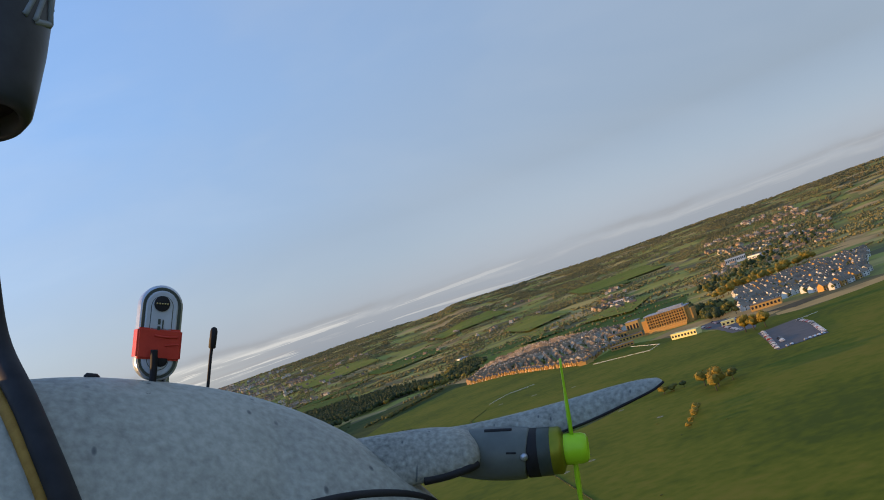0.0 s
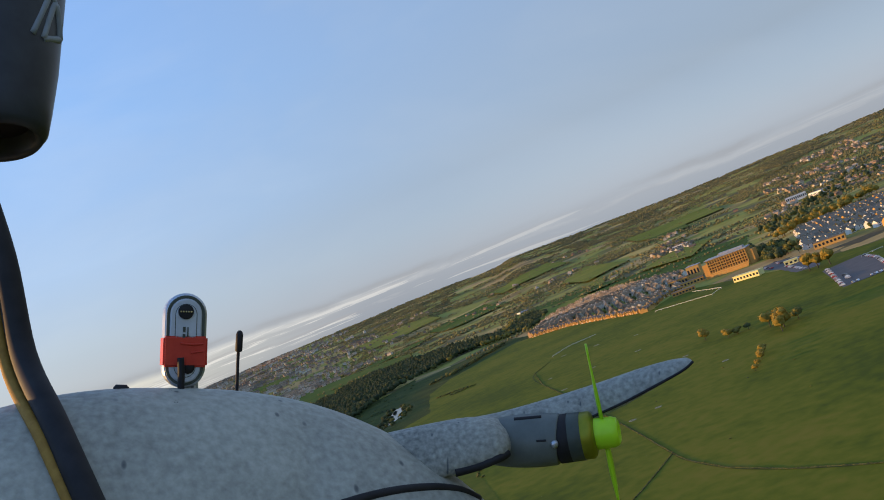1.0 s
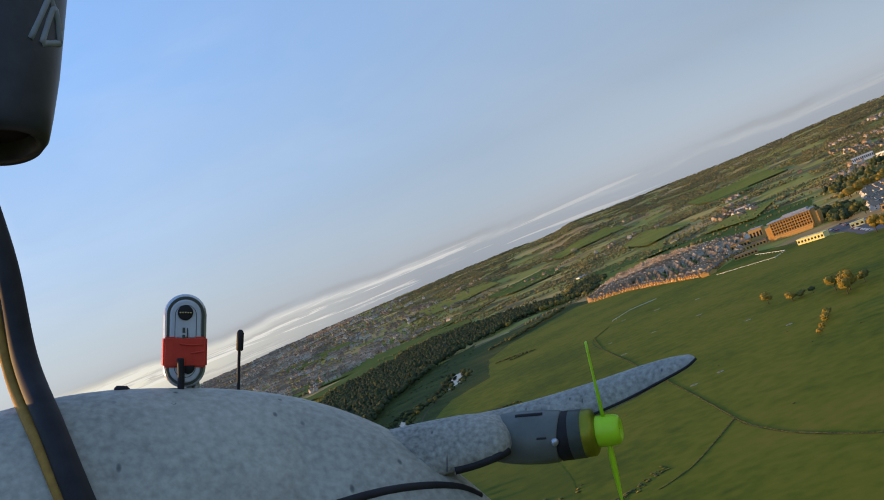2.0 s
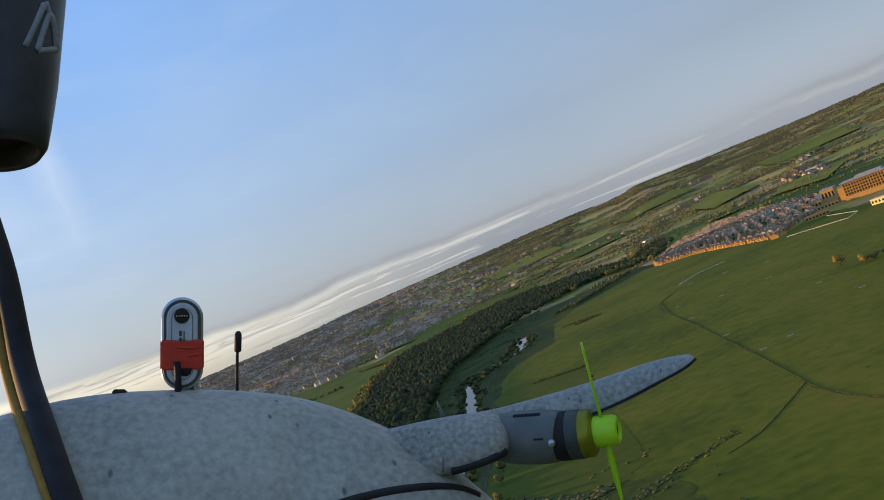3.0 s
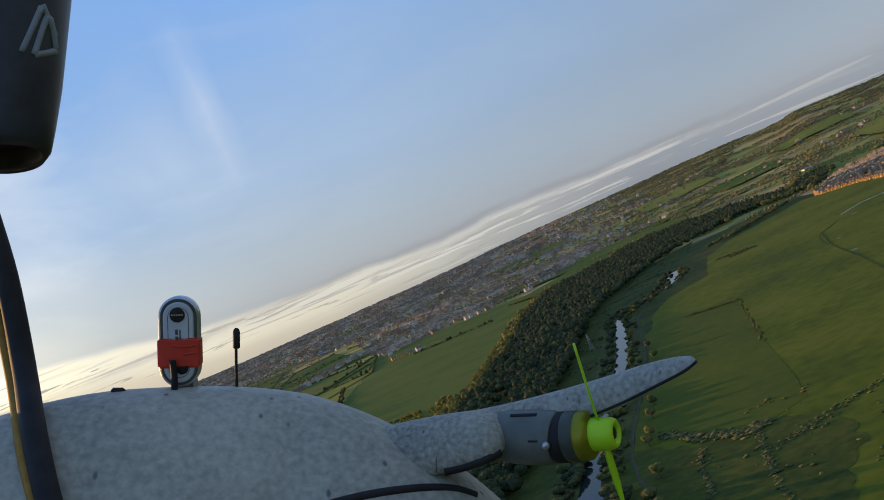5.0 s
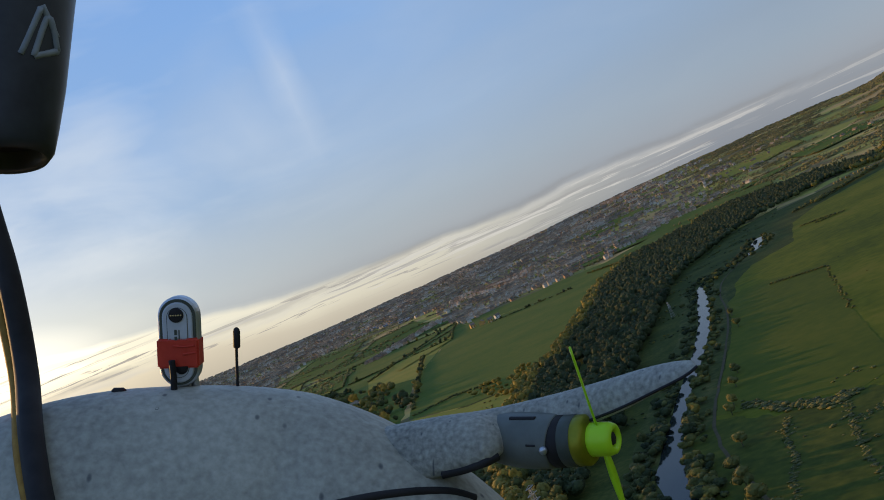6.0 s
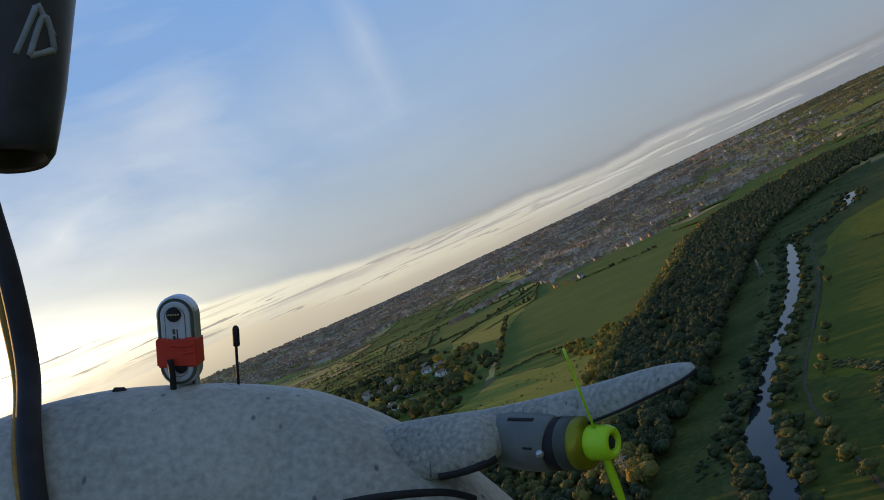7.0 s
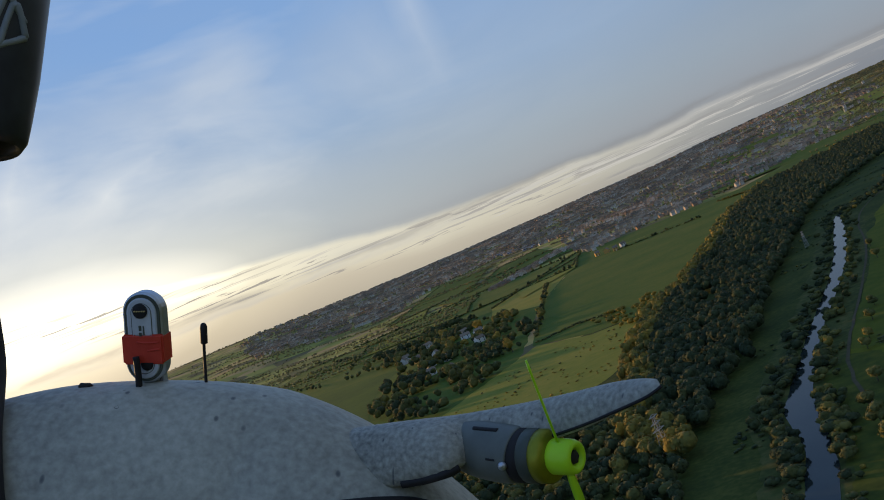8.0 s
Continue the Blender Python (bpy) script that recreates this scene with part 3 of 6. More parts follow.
# ---- houses ----
def house_shape(w, d, h, p):
    """Walls with gables, an overhanging roof and a chimney; slots: 0 wall, 1 roof."""
    x, y, e = w / 2, d / 2, 0.35
    v = [(-x, -y, 0), (x, -y, 0), (x, y, 0), (-x, y, 0), (-x, -y, h), (x, -y, h), (x, y, h), (-x, y, h), (-x, 0, h + p), (x, 0, h + p)]
    f = [(0, 1, 5, 4), (1, 2, 6, 9, 5), (2, 3, 7, 6), (3, 0, 4, 8, 7)]
    s = [0, 0, 0, 0]
    k, n = p / y, len(v)
    z0, z1 = h - e * k, h + p
    for up in (0.12, 0.30):
        for q in (-x - e, x + e):
            v += [(q, -y - e, z0 + up), (q, 0, z1 + up), (q, y + e, z0 + up)]
    for i, j in ((0, 1), (1, 2)):
        f += [(n + 6 + i, n + 9 + i, n + 9 + j, n + 6 + j), (n + i, n + j, n + 3 + j, n + 3 + i)]
    f += [(n, n + 3, n + 9, n + 6), (n + 2, n + 8, n + 11, n + 5), (n, n + 6, n + 7, n + 1), (n + 1, n + 7, n + 8, n + 2), (n + 3, n + 4, n + 10, n + 9), (n + 4, n + 5, n + 11, n + 10)]
    s += [1] * 10
    n, cx = len(v), w * 0.3
    v += [(cx + a, b, z) for z in (h + p * 0.5, h + p + 1.1) for a, b in ((-0.4, -0.4), (0.4, -0.4), (0.4, 0.4), (-0.4, 0.4))]
    f += [(n, n + 1, n + 5, n + 4), (n + 1, n + 2, n + 6, n + 5), (n + 2, n + 3, n + 7, n + 6), (n + 3, n, n + 4, n + 7), (n + 4, n + 5, n + 6, n + 7)]
    s += [0] * 5
    return np.array(v, float), f, s


def settlement(name, spots, label, mats=None):
    """Many far houses as one mesh. spots: x, y, turn in degrees, width, depth, wall height."""
    vs, fs, ss, tint = [], [], [], []
    rng = random.Random(len(spots))
    k = 0
    for x, y, turn, w, d, h in spots:
        v, f, s = house_shape(w, d, h, d * rng.uniform(0.32, 0.45))
        a = radians(turn)
        ca, sa = math.cos(a), math.sin(a)
        z = rise(x, y) - 0.3
        vs += [(q[0] * ca - q[1] * sa + x, q[0] * sa + q[1] * ca + y, q[2] + z) for q in v]
        fs += [tuple(i + k for i in g) for g in f]
        ss += s
        tint += [max(0.1, min(0.95, 0.5 + 1.1 * noise.noise((x / 70.0, y / 32.0, 4.0)) + rng.uniform(-0.3, 0.3)))] * len(v)
        k += len(v)
    return tagged(new(name, mesh_of(name, vs, fs, mats or [M_WALL, M_ROOF], ss, tint=tint)), label, "houses", kind="stuff")

# ---- the land ----
def build_ground():
    radii = [0, 60, 120, 200, 300, 420, 560, 720, 900, 1100, 1300, 1500, 1700, 1900, 2080] + [2080 + 69 * i for i in range(1, 41)] + [4900]
    n = 240
    vs, fs = [(0, 0, 0)], []
    for r in radii[1:]:
        for i in range(n):
            a = 2 * math.pi * i / n
            x, y = r * math.sin(a), r * math.cos(a)
            vs.append((x, y, rise(x, y)))
    for i in range(n):
        fs.append((0, 1 + (i + 1) % n, 1 + i))
    for k in range(len(radii) - 2):
        for i in range(n):
            a, b = 1 + k * n + i, 1 + k * n + (i + 1) % n
            fs.append((a, b, b + n, a + n))
    me = mesh_of("ground", vs, fs, [M_FAR], smooth=True)
    return tagged(new("ground", me), "wide valley of hedged farmland rising to low hills", "ground", kind="structure")


build_ground()

MEADOW = [(-12, 84), (-5, 325), (5, 448), (26, 559), (48, 652), (61, 760), (77, 895), (106, 979), (156, 1027), (192, 1213), (240, 1307), (377, 1447), (395, 1416),
          (430, 1351), (446, 1097), (504, 1160), (528, 1142), (540, 964), (590, 862), (789, 842), (1246, 166), (1108, -692), (-97, -692), (-83, -277), (-26, -40)]
flat_sheet("meadow", ragged(MEADOW), 0.10, M_MEADOW, "wide common of mown and rough green grass", "meadow")

flat_sheet("valley_floor", ragged([(-692, -692), (-582, 83), (-288, 688), (-135, 896), (-111, 1383), (186, 1464), (399, 1556), (422, 1314), (415, -692)], 9, 3), 0.05, M_RIVERGRASS, "green valley floor beside the river, colour darkened for shade", "ground")
RIVER = [(-130, -640, 13), (-95, -360, 13), (-60, -80, 14), (-32, 160, 12), (-18, 300, 11), (-15, 340, 10), (-15, 365, 10), (-17, 393, 12), (-17, 414, 12), (-13, 452, 9.5), (-9, 480, 8.5), (-2, 528, 8), (6, 573, 8), (20, 653, 8.5),
         (33, 742, 9.5), (46, 874, 9.5), (54, 968, 6), (68, 1000, 3), (90, 1030, 4), (116, 1075, 7), (132, 1115, 13), (140, 1155, 16), (150, 1205, 7)]
river_line = smooth_line(RIVER)
flat_sheet("scrub_bank", ragged(ribbon([(x, y) for x, y, w in river_line], [w + 30 for x, y, w in river_line]), 5, 3), 0.16, M_SCRUB, "rough grassy banks along the river", "bank")
wobble = [w * (1 + 0.22 * noise.noise((y * 0.05, 0.0, 3.0))) for x, y, w in river_line]
flat_sheet("river", ribbon([(x, y) for x, y, w in river_line], wobble), 0.30, M_WATER, "narrow winding river mirroring the pale sky", "river")

TOWPATH = smooth_line([(112, 1066), (76, 958), (60, 859), (52, 753), (37, 642), (22, 552), (11, 489), (6, 443), (6, 398), (9, 362), (11, 335), (13, 300), (18, 250)])
flat_sheet("footpath", ribbon([(x + 0.8 * noise.noise((y * 0.08, 0, 0)), y) for x, y in TOWPATH], [1.6 + 0.8 * noise.noise((y * 0.06, 5, 0)) for x, y in TOWPATH]), 0.36, M_DIRT, "worn earth footpath beside the river", "path")

# fields between the wood and the far town
flat_sheet("field", [(-364, 2023), (-271, 1816), (-96, 1661), (-40, 1825), (-52, 1522), (-70, 1106), (-84, 983), (-94, 833), (-166, 833), (-234, 897), (-297, 1250), (-327, 1733)], 0.20, M_PASTURE, "large smooth green pasture beside the wood", "field")
flat_sheet("field", ragged([(-228, 889), (-166, 826), (-100, 828), (-91, 722), (-121, 618), (-143, 567), (-211, 551), (-272, 684)], 8, 2), 0.20, M_STRAW, "pasture with rough tufts, its sunlit yellow put into the colour", "field")
flat_sheet("wood_floor", ragged([(-124, 660), (-97, 778), (-43, 647), (-27, 522), (-24, 411), (-24, 244), (-194, 280), (-230, 488), (-145, 581)], 6, 4), 0.12, M_RIVERGRASS, "grass and leaf litter below the wood, colour darkened for shade", "ground")
flat_sheet("field", [(-432, 1519), (-382, 2053), (-331, 1734), (-301, 1266), (-394, 1369)], 0.22, M_STRAW, "narrow yellow field between hedges", "field")

flat_sheet("field", ragged([(-364, 2026), (-274, 1825), (-96, 1665), (-48, 1511), (-29, 1646), (58, 1893), (12, 1968), (-64, 2012), (-234, 2026)], 14, 3), 0.16, M_PASTURE, "green pasture between the wood and the suburb", "field")

# ---- woods ----
rng = random.Random(5)
WOOD = [(-100, 850), (-90, 930), (-77, 1050), (-60, 1400), (0, 1770), (83, 1870), (164, 2030), (245, 2110), (323, 2030), (400, 1870), (430, 1720), (405, 1600), (330, 1620), (235, 1550), (165, 1450), (78, 1230), (36, 1080), (8, 880), (-14, 740), (-26, 603),
        (-34, 521), (-50, 464), (-56, 414), (-64, 380), (-92, 420), (-108, 562), (-114, 660), (-112, 786)]
CLEARING = [(-56, 400), (-50, 464), (-34, 521), (-26, 603), (-14, 740), (8, 880), (36, 1080), (78, 1230), (165, 1450), (235, 1550), (200, 1380), (165, 1260), (128, 1180), (92, 1060), (45, 985), (30, 890), (20, 760), (8, 660), (-6, 585), (-18, 490), (-28, 420), (-32, 350)]
flat_sheet("clearing", ragged(CLEARING, 5, 3), 0.13, M_RIVERGRASS, "rough grass strip between wood and river", "clearing")


def spot(x, y, r0, r1, mean, spread, tall=(1.6, 2.2)):
    r = rng.uniform(r0, r1)
    return (x, y, r, r * rng.uniform(*tall), max(0.05, min(0.97, rng.gauss(mean, spread))))


def canopy(poly, spacing, mean, spread, seed, high=11.0, thin=-0.6):
    """A close canopy: crowns of mixed size whose tops lie nearly level, some of them standing out."""
    out = []
    for x, y in scatter(poly, spacing, 0.5, seed=seed):
        if any(math.hypot(x - u, y - v) < w / 2 + 6 for u, v, w in river_line) or noise.noise((x / 40, y / 55, 5.0)) < thin:
            continue
        # the low sun's gold is put into the tint of crowns along this edge
        sunlit_edge = not inside(x - 18, y - 14, poly)
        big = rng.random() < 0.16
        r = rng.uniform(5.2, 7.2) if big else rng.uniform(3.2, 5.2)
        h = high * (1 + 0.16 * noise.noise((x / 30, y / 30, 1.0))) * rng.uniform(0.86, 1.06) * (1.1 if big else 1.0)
        c = rng.gauss(mean, spread) + 0.10 * noise.noise((x / 45, y / 45, 7.0)) + (0.20 + 0.26 * rng.random() if sunlit_edge else 0.0)
        out.append((x, y, r, h, max(0.05, min(0.9, c))))
    return out


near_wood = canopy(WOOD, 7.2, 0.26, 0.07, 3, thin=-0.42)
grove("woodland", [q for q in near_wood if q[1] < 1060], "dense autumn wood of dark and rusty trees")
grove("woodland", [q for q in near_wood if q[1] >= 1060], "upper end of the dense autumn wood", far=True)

# the belt of wood that runs on up the valley, and the thickets by the water
BELT = [(400, 1600), (430, 1720), (500, 1900), (570, 1970), (550, 1810), (480, 1640), (430, 1560)]
grove("woodland", canopy(BELT, 7.0, 0.36, 0.11, 8, 9.0, -0.25), "belt of dark scrubby wood along the valley", far=True)
grove("thicket", [spot(x, y, 2.6, 4.6, 0.34, 0.12) for x, y in scatter([(-176, 570), (-141, 564), (-109, 523), (-74, 459), (-65, 403), (-61, 320), (-164, 340), (-220, 485)], 7.0, seed=4)], "thicket of green and yellow trees below the pasture")
# trees added mostly out of view, to keep low sun off the meadow
grove("thicket", [spot(x, y, 2.8, 5.4, 0.31, 0.10) for x, y in scatter([(-65, 329), (-56, 168), (-171, 195), (-185, 353)], 9.0, seed=14)], "added trees, mostly out of view, that shade the riverside grass", far=True)
AUTUMN = [(-402, 881), (-446, 1049), (-447, 1153), (-577, 1303), (-622, 1421), (-603, 1485), (-513, 1576), (-339, 1281), (-236, 937), (-246, 811), (-274, 709), (-335, 755)]
copse = []
for x, y in scatter(AUTUMN, 10.0, 0.5, seed=9):
    gap = noise.noise((x / 45, y / 45, 3.0))
    if gap < -0.04:
        continue
    gold = 0.36 + 0.45 * max(0.0, noise.noise((x / 60, y / 60, 7.0))) + (0.2 if math.hypot(x + 339, y - 1215) < 80 else 0.0)
    big = rng.random() < 0.22
    copse.append(spot(x, y, 4.8 if big else 2.4, 7.2 if big else 4.8, gold, 0.10))
grove("copse", copse, "copse of mixed dark and golden trees among houses")
flat_sheet("field", ragged([(-669, 813), (-892, 1341), (-845, 1837), (-638, 1931), (-343, 1995), (-327, 1733), (-297, 1250), (-228, 796), (-316, 586)], 20, 4), 0.07, M_PASTURE, "grazed green fields round the copse", "field")
flat_sheet("field", ragged([(-702, 1274), (-608, 1241), (-533, 1207), (-472, 1167), (-458, 1081), (-425, 940), (-363, 782), (-456, 723), (-606, 876)], 9, 2), 0.20, M_PASTURE, "smooth green field below the copse", "field")
for x, y, r, h, c in [(-257, 911, 6.5, 15, 0.78), (-299, 1027, 6, 13, 0.7), (-376, 1233, 7.5, 16, 0.86), (-463, 1347, 7, 15, 0.75), (-281, 841, 6.5, 13, 0.55), (-258, 1080, 5.5, 14, 0.62)]:
    tree(x, y, r, h, c, "tall autumn tree with golden leaves beside the fields" if c > 0.6 else "tall olive-green tree beside the fields", "trees by the houses")

banks = []
for k, (x, y, w) in enumerate(river_line):
    for side in (-1, 1):
        for _ in range(7 if 250 < y < 1000 else 4):
            v = y + rng.uniform(-14, 14)
            full = 0.5 + 0.9 * noise.noise((v * 0.02, side * 3.0, 2.0)) + (0.2 if side < 0 else 0.22)
            if rng.random() < full:
                d = w / 2 + 1.2 + abs(rng.gauss(0, 4.0))
                banks.append(spot(x + side * d, v, 1.1, 3.6, 0.30 if side < 0 else 0.44, 0.12, (1.1, 1.8)))
grove("riverside_bushes", banks, "low bushes and willows lining the river banks")
for x, y, r, h, c in [(5, 355, 4.2, 8.0, 0.46), (7, 333, 4.6, 8.5, 0.50), (9, 314, 4.0, 8, 0.46), (4, 377, 3.8, 7, 0.44), (11, 407, 3.4, 6, 0.50), (14, 461, 3.2, 6, 0.56), (17, 478, 3.0, 6, 0.6), (23, 513, 3.4, 6.5, 0.5),
                      (28, 543, 3.2, 6, 0.45), (48, 679, 3.4, 7, 0.5), (51, 733, 3.2, 6, 0.42), (-31, 412, 4.0, 8, 0.4), (-28, 369, 3.6, 7, 0.34), (-27, 467, 3.4, 7, 0.38)]:
    tree(x + 2, y, r, h, c, "bushy riverside tree with rusty leaves" if c > 0.55 else "bushy dark green riverside tree", "riverside trees")

# trees and bushes out on the common
for x, y, r, h, c in [(346, 638, 7.5, 15.0, 0.80), (356, 659, 6.4, 13.0, 0.84), (337, 626, 6.0, 12.0, 0.74), (361, 643, 5.4, 9, 0.52), (348, 660, 6.0, 12, 0.7)]:
    tree(x, y, r, h, c, "golden autumn tree in a clump on the common", "clump on the common")
for x, y, r, h, c in [(329, 727, 5.2, 9.5, 0.78), (332, 694, 4.6, 7.5, 0.76), (339, 693, 4.4, 6.4, 0.6), (347, 690, 3.8, 5.6, 0.42), (298, 586, 3.2, 6, 0.7), (291, 577, 3.0, 5, 0.74), (286, 568, 3.0, 5, 0.8), (276, 555, 2.4, 4.2, 0.84), (268, 545, 2.6, 4, 0.82)]:
    tree(x, y, r, h, c, "small russet bush on the open common", "bushes on the common")
for x, y in [(518, 854), (524, 843), (512, 859)]:
    tree(x, y, 7.5, 17, 0.78, "tall golden tree beside the car park", "trees by the car park")
tussocks = [spot(x, y, 0.7, 2.0, 0.42, 0.1, (0.25, 0.45)) for x, y in scatter([(38, 396), (60, 472), (90, 459), (107, 370), (66, 307)], 24, 0.5, seed=6)]
tussocks += [spot(x, y, 0.5, 1.3, 0.46, 0.12, (0.3, 0.5)) for x, y in scatter([(60, 344), (130, 769), (301, 1129), (419, 1031), (347, 470)], 60, 0.5, seed=7)]
tussocks += [spot(132 - 29 * t + rng.uniform(-2, 2), 774 - 184 * t, 1.2, 2.2, 0.44, 0.1, (0.7, 1.0)) for t in np.linspace(0, 1, 26)]
belt = smooth_line([(26, 469), (36, 442), (46, 430), (54, 420), (60, 424)], 8)
scrub_belt = []
for x, y in belt:
    for _ in range(9):
        scrub_belt.append(spot(x + rng.gauss(0, 2.0), y + rng.gauss(0, 3.5), 1.0, 3.0, 0.42, 0.07, (0.28, 0.5)))
for x, y in smooth_line([(58, 423), (53, 393), (48, 360), (45, 323), (39, 281)], 6) + smooth_line([(54, 384), (74, 397), (95, 408), (119, 422)], 6) + smooth_line([(34, 420), (28, 392), (27, 368), (21, 342), (18, 315)], 6):
    for _ in range(8):
        scrub_belt.append(spot(x + rng.gauss(0, 0.7), y + rng.uniform(-4, 4), 0.6, 1.7, 0.42, 0.07, (0.3, 0.5)))
grove("scrub", scrub_belt, "dark scrub along ditches beside the footpath", far=True)
grove("tussocks", tussocks, "scattered tussocks and gorse on the common", far=True)

SHRUBS = [spot(x, y, 1.8, 4.0, 0.74, 0.10, (1.2, 1.6)) for x, y in scatter([(-175, 905), (-120, 935), (-100, 850), (-112, 780), (-150, 830)], 11, 0.5, seed=26)]
grove("shrubs", SHRUBS, "golden autumn shrubs along the edge of the wood")
# scrub tufts; the gold of low sunlight is put into their tint
GORSE = [spot(x, y, 0.7, 2.0, 0.62, 0.12, (0.5, 0.9)) for x, y in scatter([(-222, 851), (-167, 812), (-105, 815), (-99, 738), (-143, 581), (-211, 564), (-261, 682)], 9, 0.5, seed=25) if noise.noise((x * 0.03, y * 0.03, 2)) > 0.05]
grove("gorse", GORSE, "tufts of gorse and rough grass, sunlit gold put into the tint", far=True)
CLEAR_SPOTS = [spot(x, y, 0.8, 2.2, 0.36, 0.14, (0.6, 1.0)) for x, y in scatter(CLEARING, 6.0, 0.5, seed=23) if noise.noise((x * 0.035, y * 0.035, 6)) > 0.22]
grove("scrub", CLEAR_SPOTS, "low scrub bushes dotted over the rough strip", far=True)
ROUGH = [(25, 409), (41, 472), (69, 480), (100, 458), (109, 373), (81, 303), (39, 294)]
grove("rushes", [spot(x, y, 0.8, 2.4, 0.44, 0.10, (0.3, 0.5)) for x, y in scatter(ROUGH, 6.0, 0.5, seed=24) if noise.noise((x * 0.05, y * 0.05, 0)) > 0.33], "clumps of dark rushes on rough ground", far=True)

# hedges, field by field
for pts, w, h, what in [
    ([(252, 1348), (375, 1502)], 7, 5, "thick brown hedgerow across the meadow"), ([(185, 1136), (220, 1110)], 3, 2.2, "short dark hedge on the meadow"), ([(196, 1102), (229, 1106)], 3, 2.0, "short dark hedge on the meadow"),
    ([(94, 805), (133, 779)], 2.2, 1.8, "low dark hedge by the footpath"), ([(217, 1333), (285, 1405), (342, 1453)], 6, 4, "straggling hedge below the wood"),
    ([(-237, 1673), (-93, 1658)], 4, 4, "dark hedge across the pasture"), ([(-242, 957), (-343, 1547)], 4, 3.5, "dark field hedge"), ([(-231, 903), (-195, 926), (-149, 907)], 3, 2.5, "dark field hedge"),
    ([(-501, 1644), (-323, 1706)], 4, 3.5, "dark field hedge"), ([(-774, 2258), (-519, 2517)], 5, 5, "dark field hedge"), ([(-865, 1956), (-575, 1987)], 5, 5, "dark field hedge"), ([(-774, 1843), (-579, 1780)], 5, 4, "dark field hedge"),
    ([(-616, 2071), (-367, 2075)], 5, 4, "dark field hedge"), ([(-432, 1519), (-382, 2053)], 4, 4, "dark field hedge"), ([(-665, 2308), (-425, 2242)], 5, 4, "dark field hedge"),
]:
    hedge(pts, w, h, what, seed=int(abs(pts[0][0])))
hedge_trees = []
for (x0, y0), (x1, y1) in [((-237, 1673), (-93, 1658)), ((-242, 957), (-343, 1547)), ((-501, 1644), (-323, 1706)), ((-774, 2258), (-519, 2517)), ((-865, 1956), (-575, 1987)), ((-774, 1843), (-579, 1780)), ((-616, 2071), (-367, 2075)), ((-432, 1519), (-382, 2053)), ((-665, 2308), (-425, 2242)), ((-656, 1327), (-427, 1222)), ((-712, 1603), (-623, 1337)), ((-934, 1650), (-656, 1327)), ((-961, 1955), (-712, 1603))]:
    n = int(math.hypot(x1 - x0, y1 - y0) / 11)
    for i in range(n):
        if rng.random() < 0.6:
            t = rng.random()
            hedge_trees.append(spot(x0 + (x1 - x0) * t + rng.uniform(-4, 4), y0 + (y1 - y0) * t + rng.uniform(-4, 4), 2.2, 4.6, 0.36, 0.14))
grove("hedgerow_trees", hedge_trees, "dark hedgerow trees along the field edges", far=True)
DITCH = smooth_line([(290, 1020), (249, 948), (222, 780), (199, 640), (184, 545), (168, 455), (164, 425), (166, 380), (180, 330), (200, 290)])
flat_sheet("ditch", ribbon([(x, y) for x, y in DITCH], 1.3), 0.2, M_SCRUB, "dark overgrown ditch across the common", "ditch")
DITCH_E = smooth_line([(168, 452), (143, 424), (124, 405), (106, 396)])
flat_sheet("ditch", ribbon([(x, y) for x, y in DITCH_E], 1.2), 0.22, M_SCRUB, "dark overgrown ditch across the common", "ditch")
hedge([(x, y) for x, y in DITCH[::3]], 1.1, 0.5, "sparse scrub along a ditch", seed=2)
hedge([(x, y) for x, y in DITCH_E[::2]], 1.0, 0.45, "sparse scrub along a ditch", seed=3)
flat_sheet("field", ragged([(75, 840), (96, 836), (132, 790), (120, 700), (104, 590), (92, 490), (84, 437), (66, 425), (44, 440), (10, 470), (14, 506), (24, 557), (39, 639), (51, 721), (58, 801)], 6, 1.2), 0.18, M_FIELD, "smooth green field beside the footpath", "field")

flat_sheet("rough_ground", ragged([(-18, 122), (-10, 271), (-6, 340), (-7, 400), (-2, 450), (12, 462), (33, 432), (52, 424), (72, 420), (84, 398), (82, 362), (66, 330), (56, 280), (48, 180)], 3, 4.5), 0.20, M_ROUGH, "darker rough grass near the river bend", "ground")


def sand_ring(x, y, r):
    vs, fs, n = [], [], 20
    for i in range(n):
        a = 6.283 * i / n
        q = 1 + 0.2 * noise.noise((math.cos(a) + x, math.sin(a), 0))
        vs += [(math.cos(a) * r * q, math.sin(a) * r * q, 0.0), (math.cos(a) * r * 0.62 * q, math.sin(a) * r * 0.62 * q, 0.22), (math.cos(a) * r * 0.4 * q, math.sin(a) * r * 0.4 * q, 0.05)]
    for i in range(n):
        for k in (0, 1):
            a, b = 3 * i + k, 3 * ((i + 1) % n) + k
            fs.append((a, b, b + 1, a + 1))
    ob = new("sand_bunker", mesh_of("sand_bunker", vs, fs, [M_SAND], smooth=True))
    ob.location = (x, y, 0.14)
    return tagged(ob, "shallow ring of pale sand on the grass", "bunker", "bunkers on the common")


for x, y, r in [(296, 697, 2.4), (285, 614, 2.4), (313, 828, 3), (212, 565, 2.2), (336, 993, 3.2), (228, 790, 2.8), (205, 653, 2.6), (193, 561, 2.4), (309, 1024, 3), (275, 843, 2.4), (249, 891, 2.2), (359, 938, 2.6)]:
    sand_ring(x, y, r)

STRIP = [(647, 1899), (753, 1890), (843, 1801), (899, 1656), (810, 1499), (759, 1426), (686, 1461), (655, 1551), (629, 1737), (566, 1784)]
flat_sheet("field", ragged(STRIP, 12, 3), 0.35, M_PASTURE, "bright green strip of grass behind the town", "field")
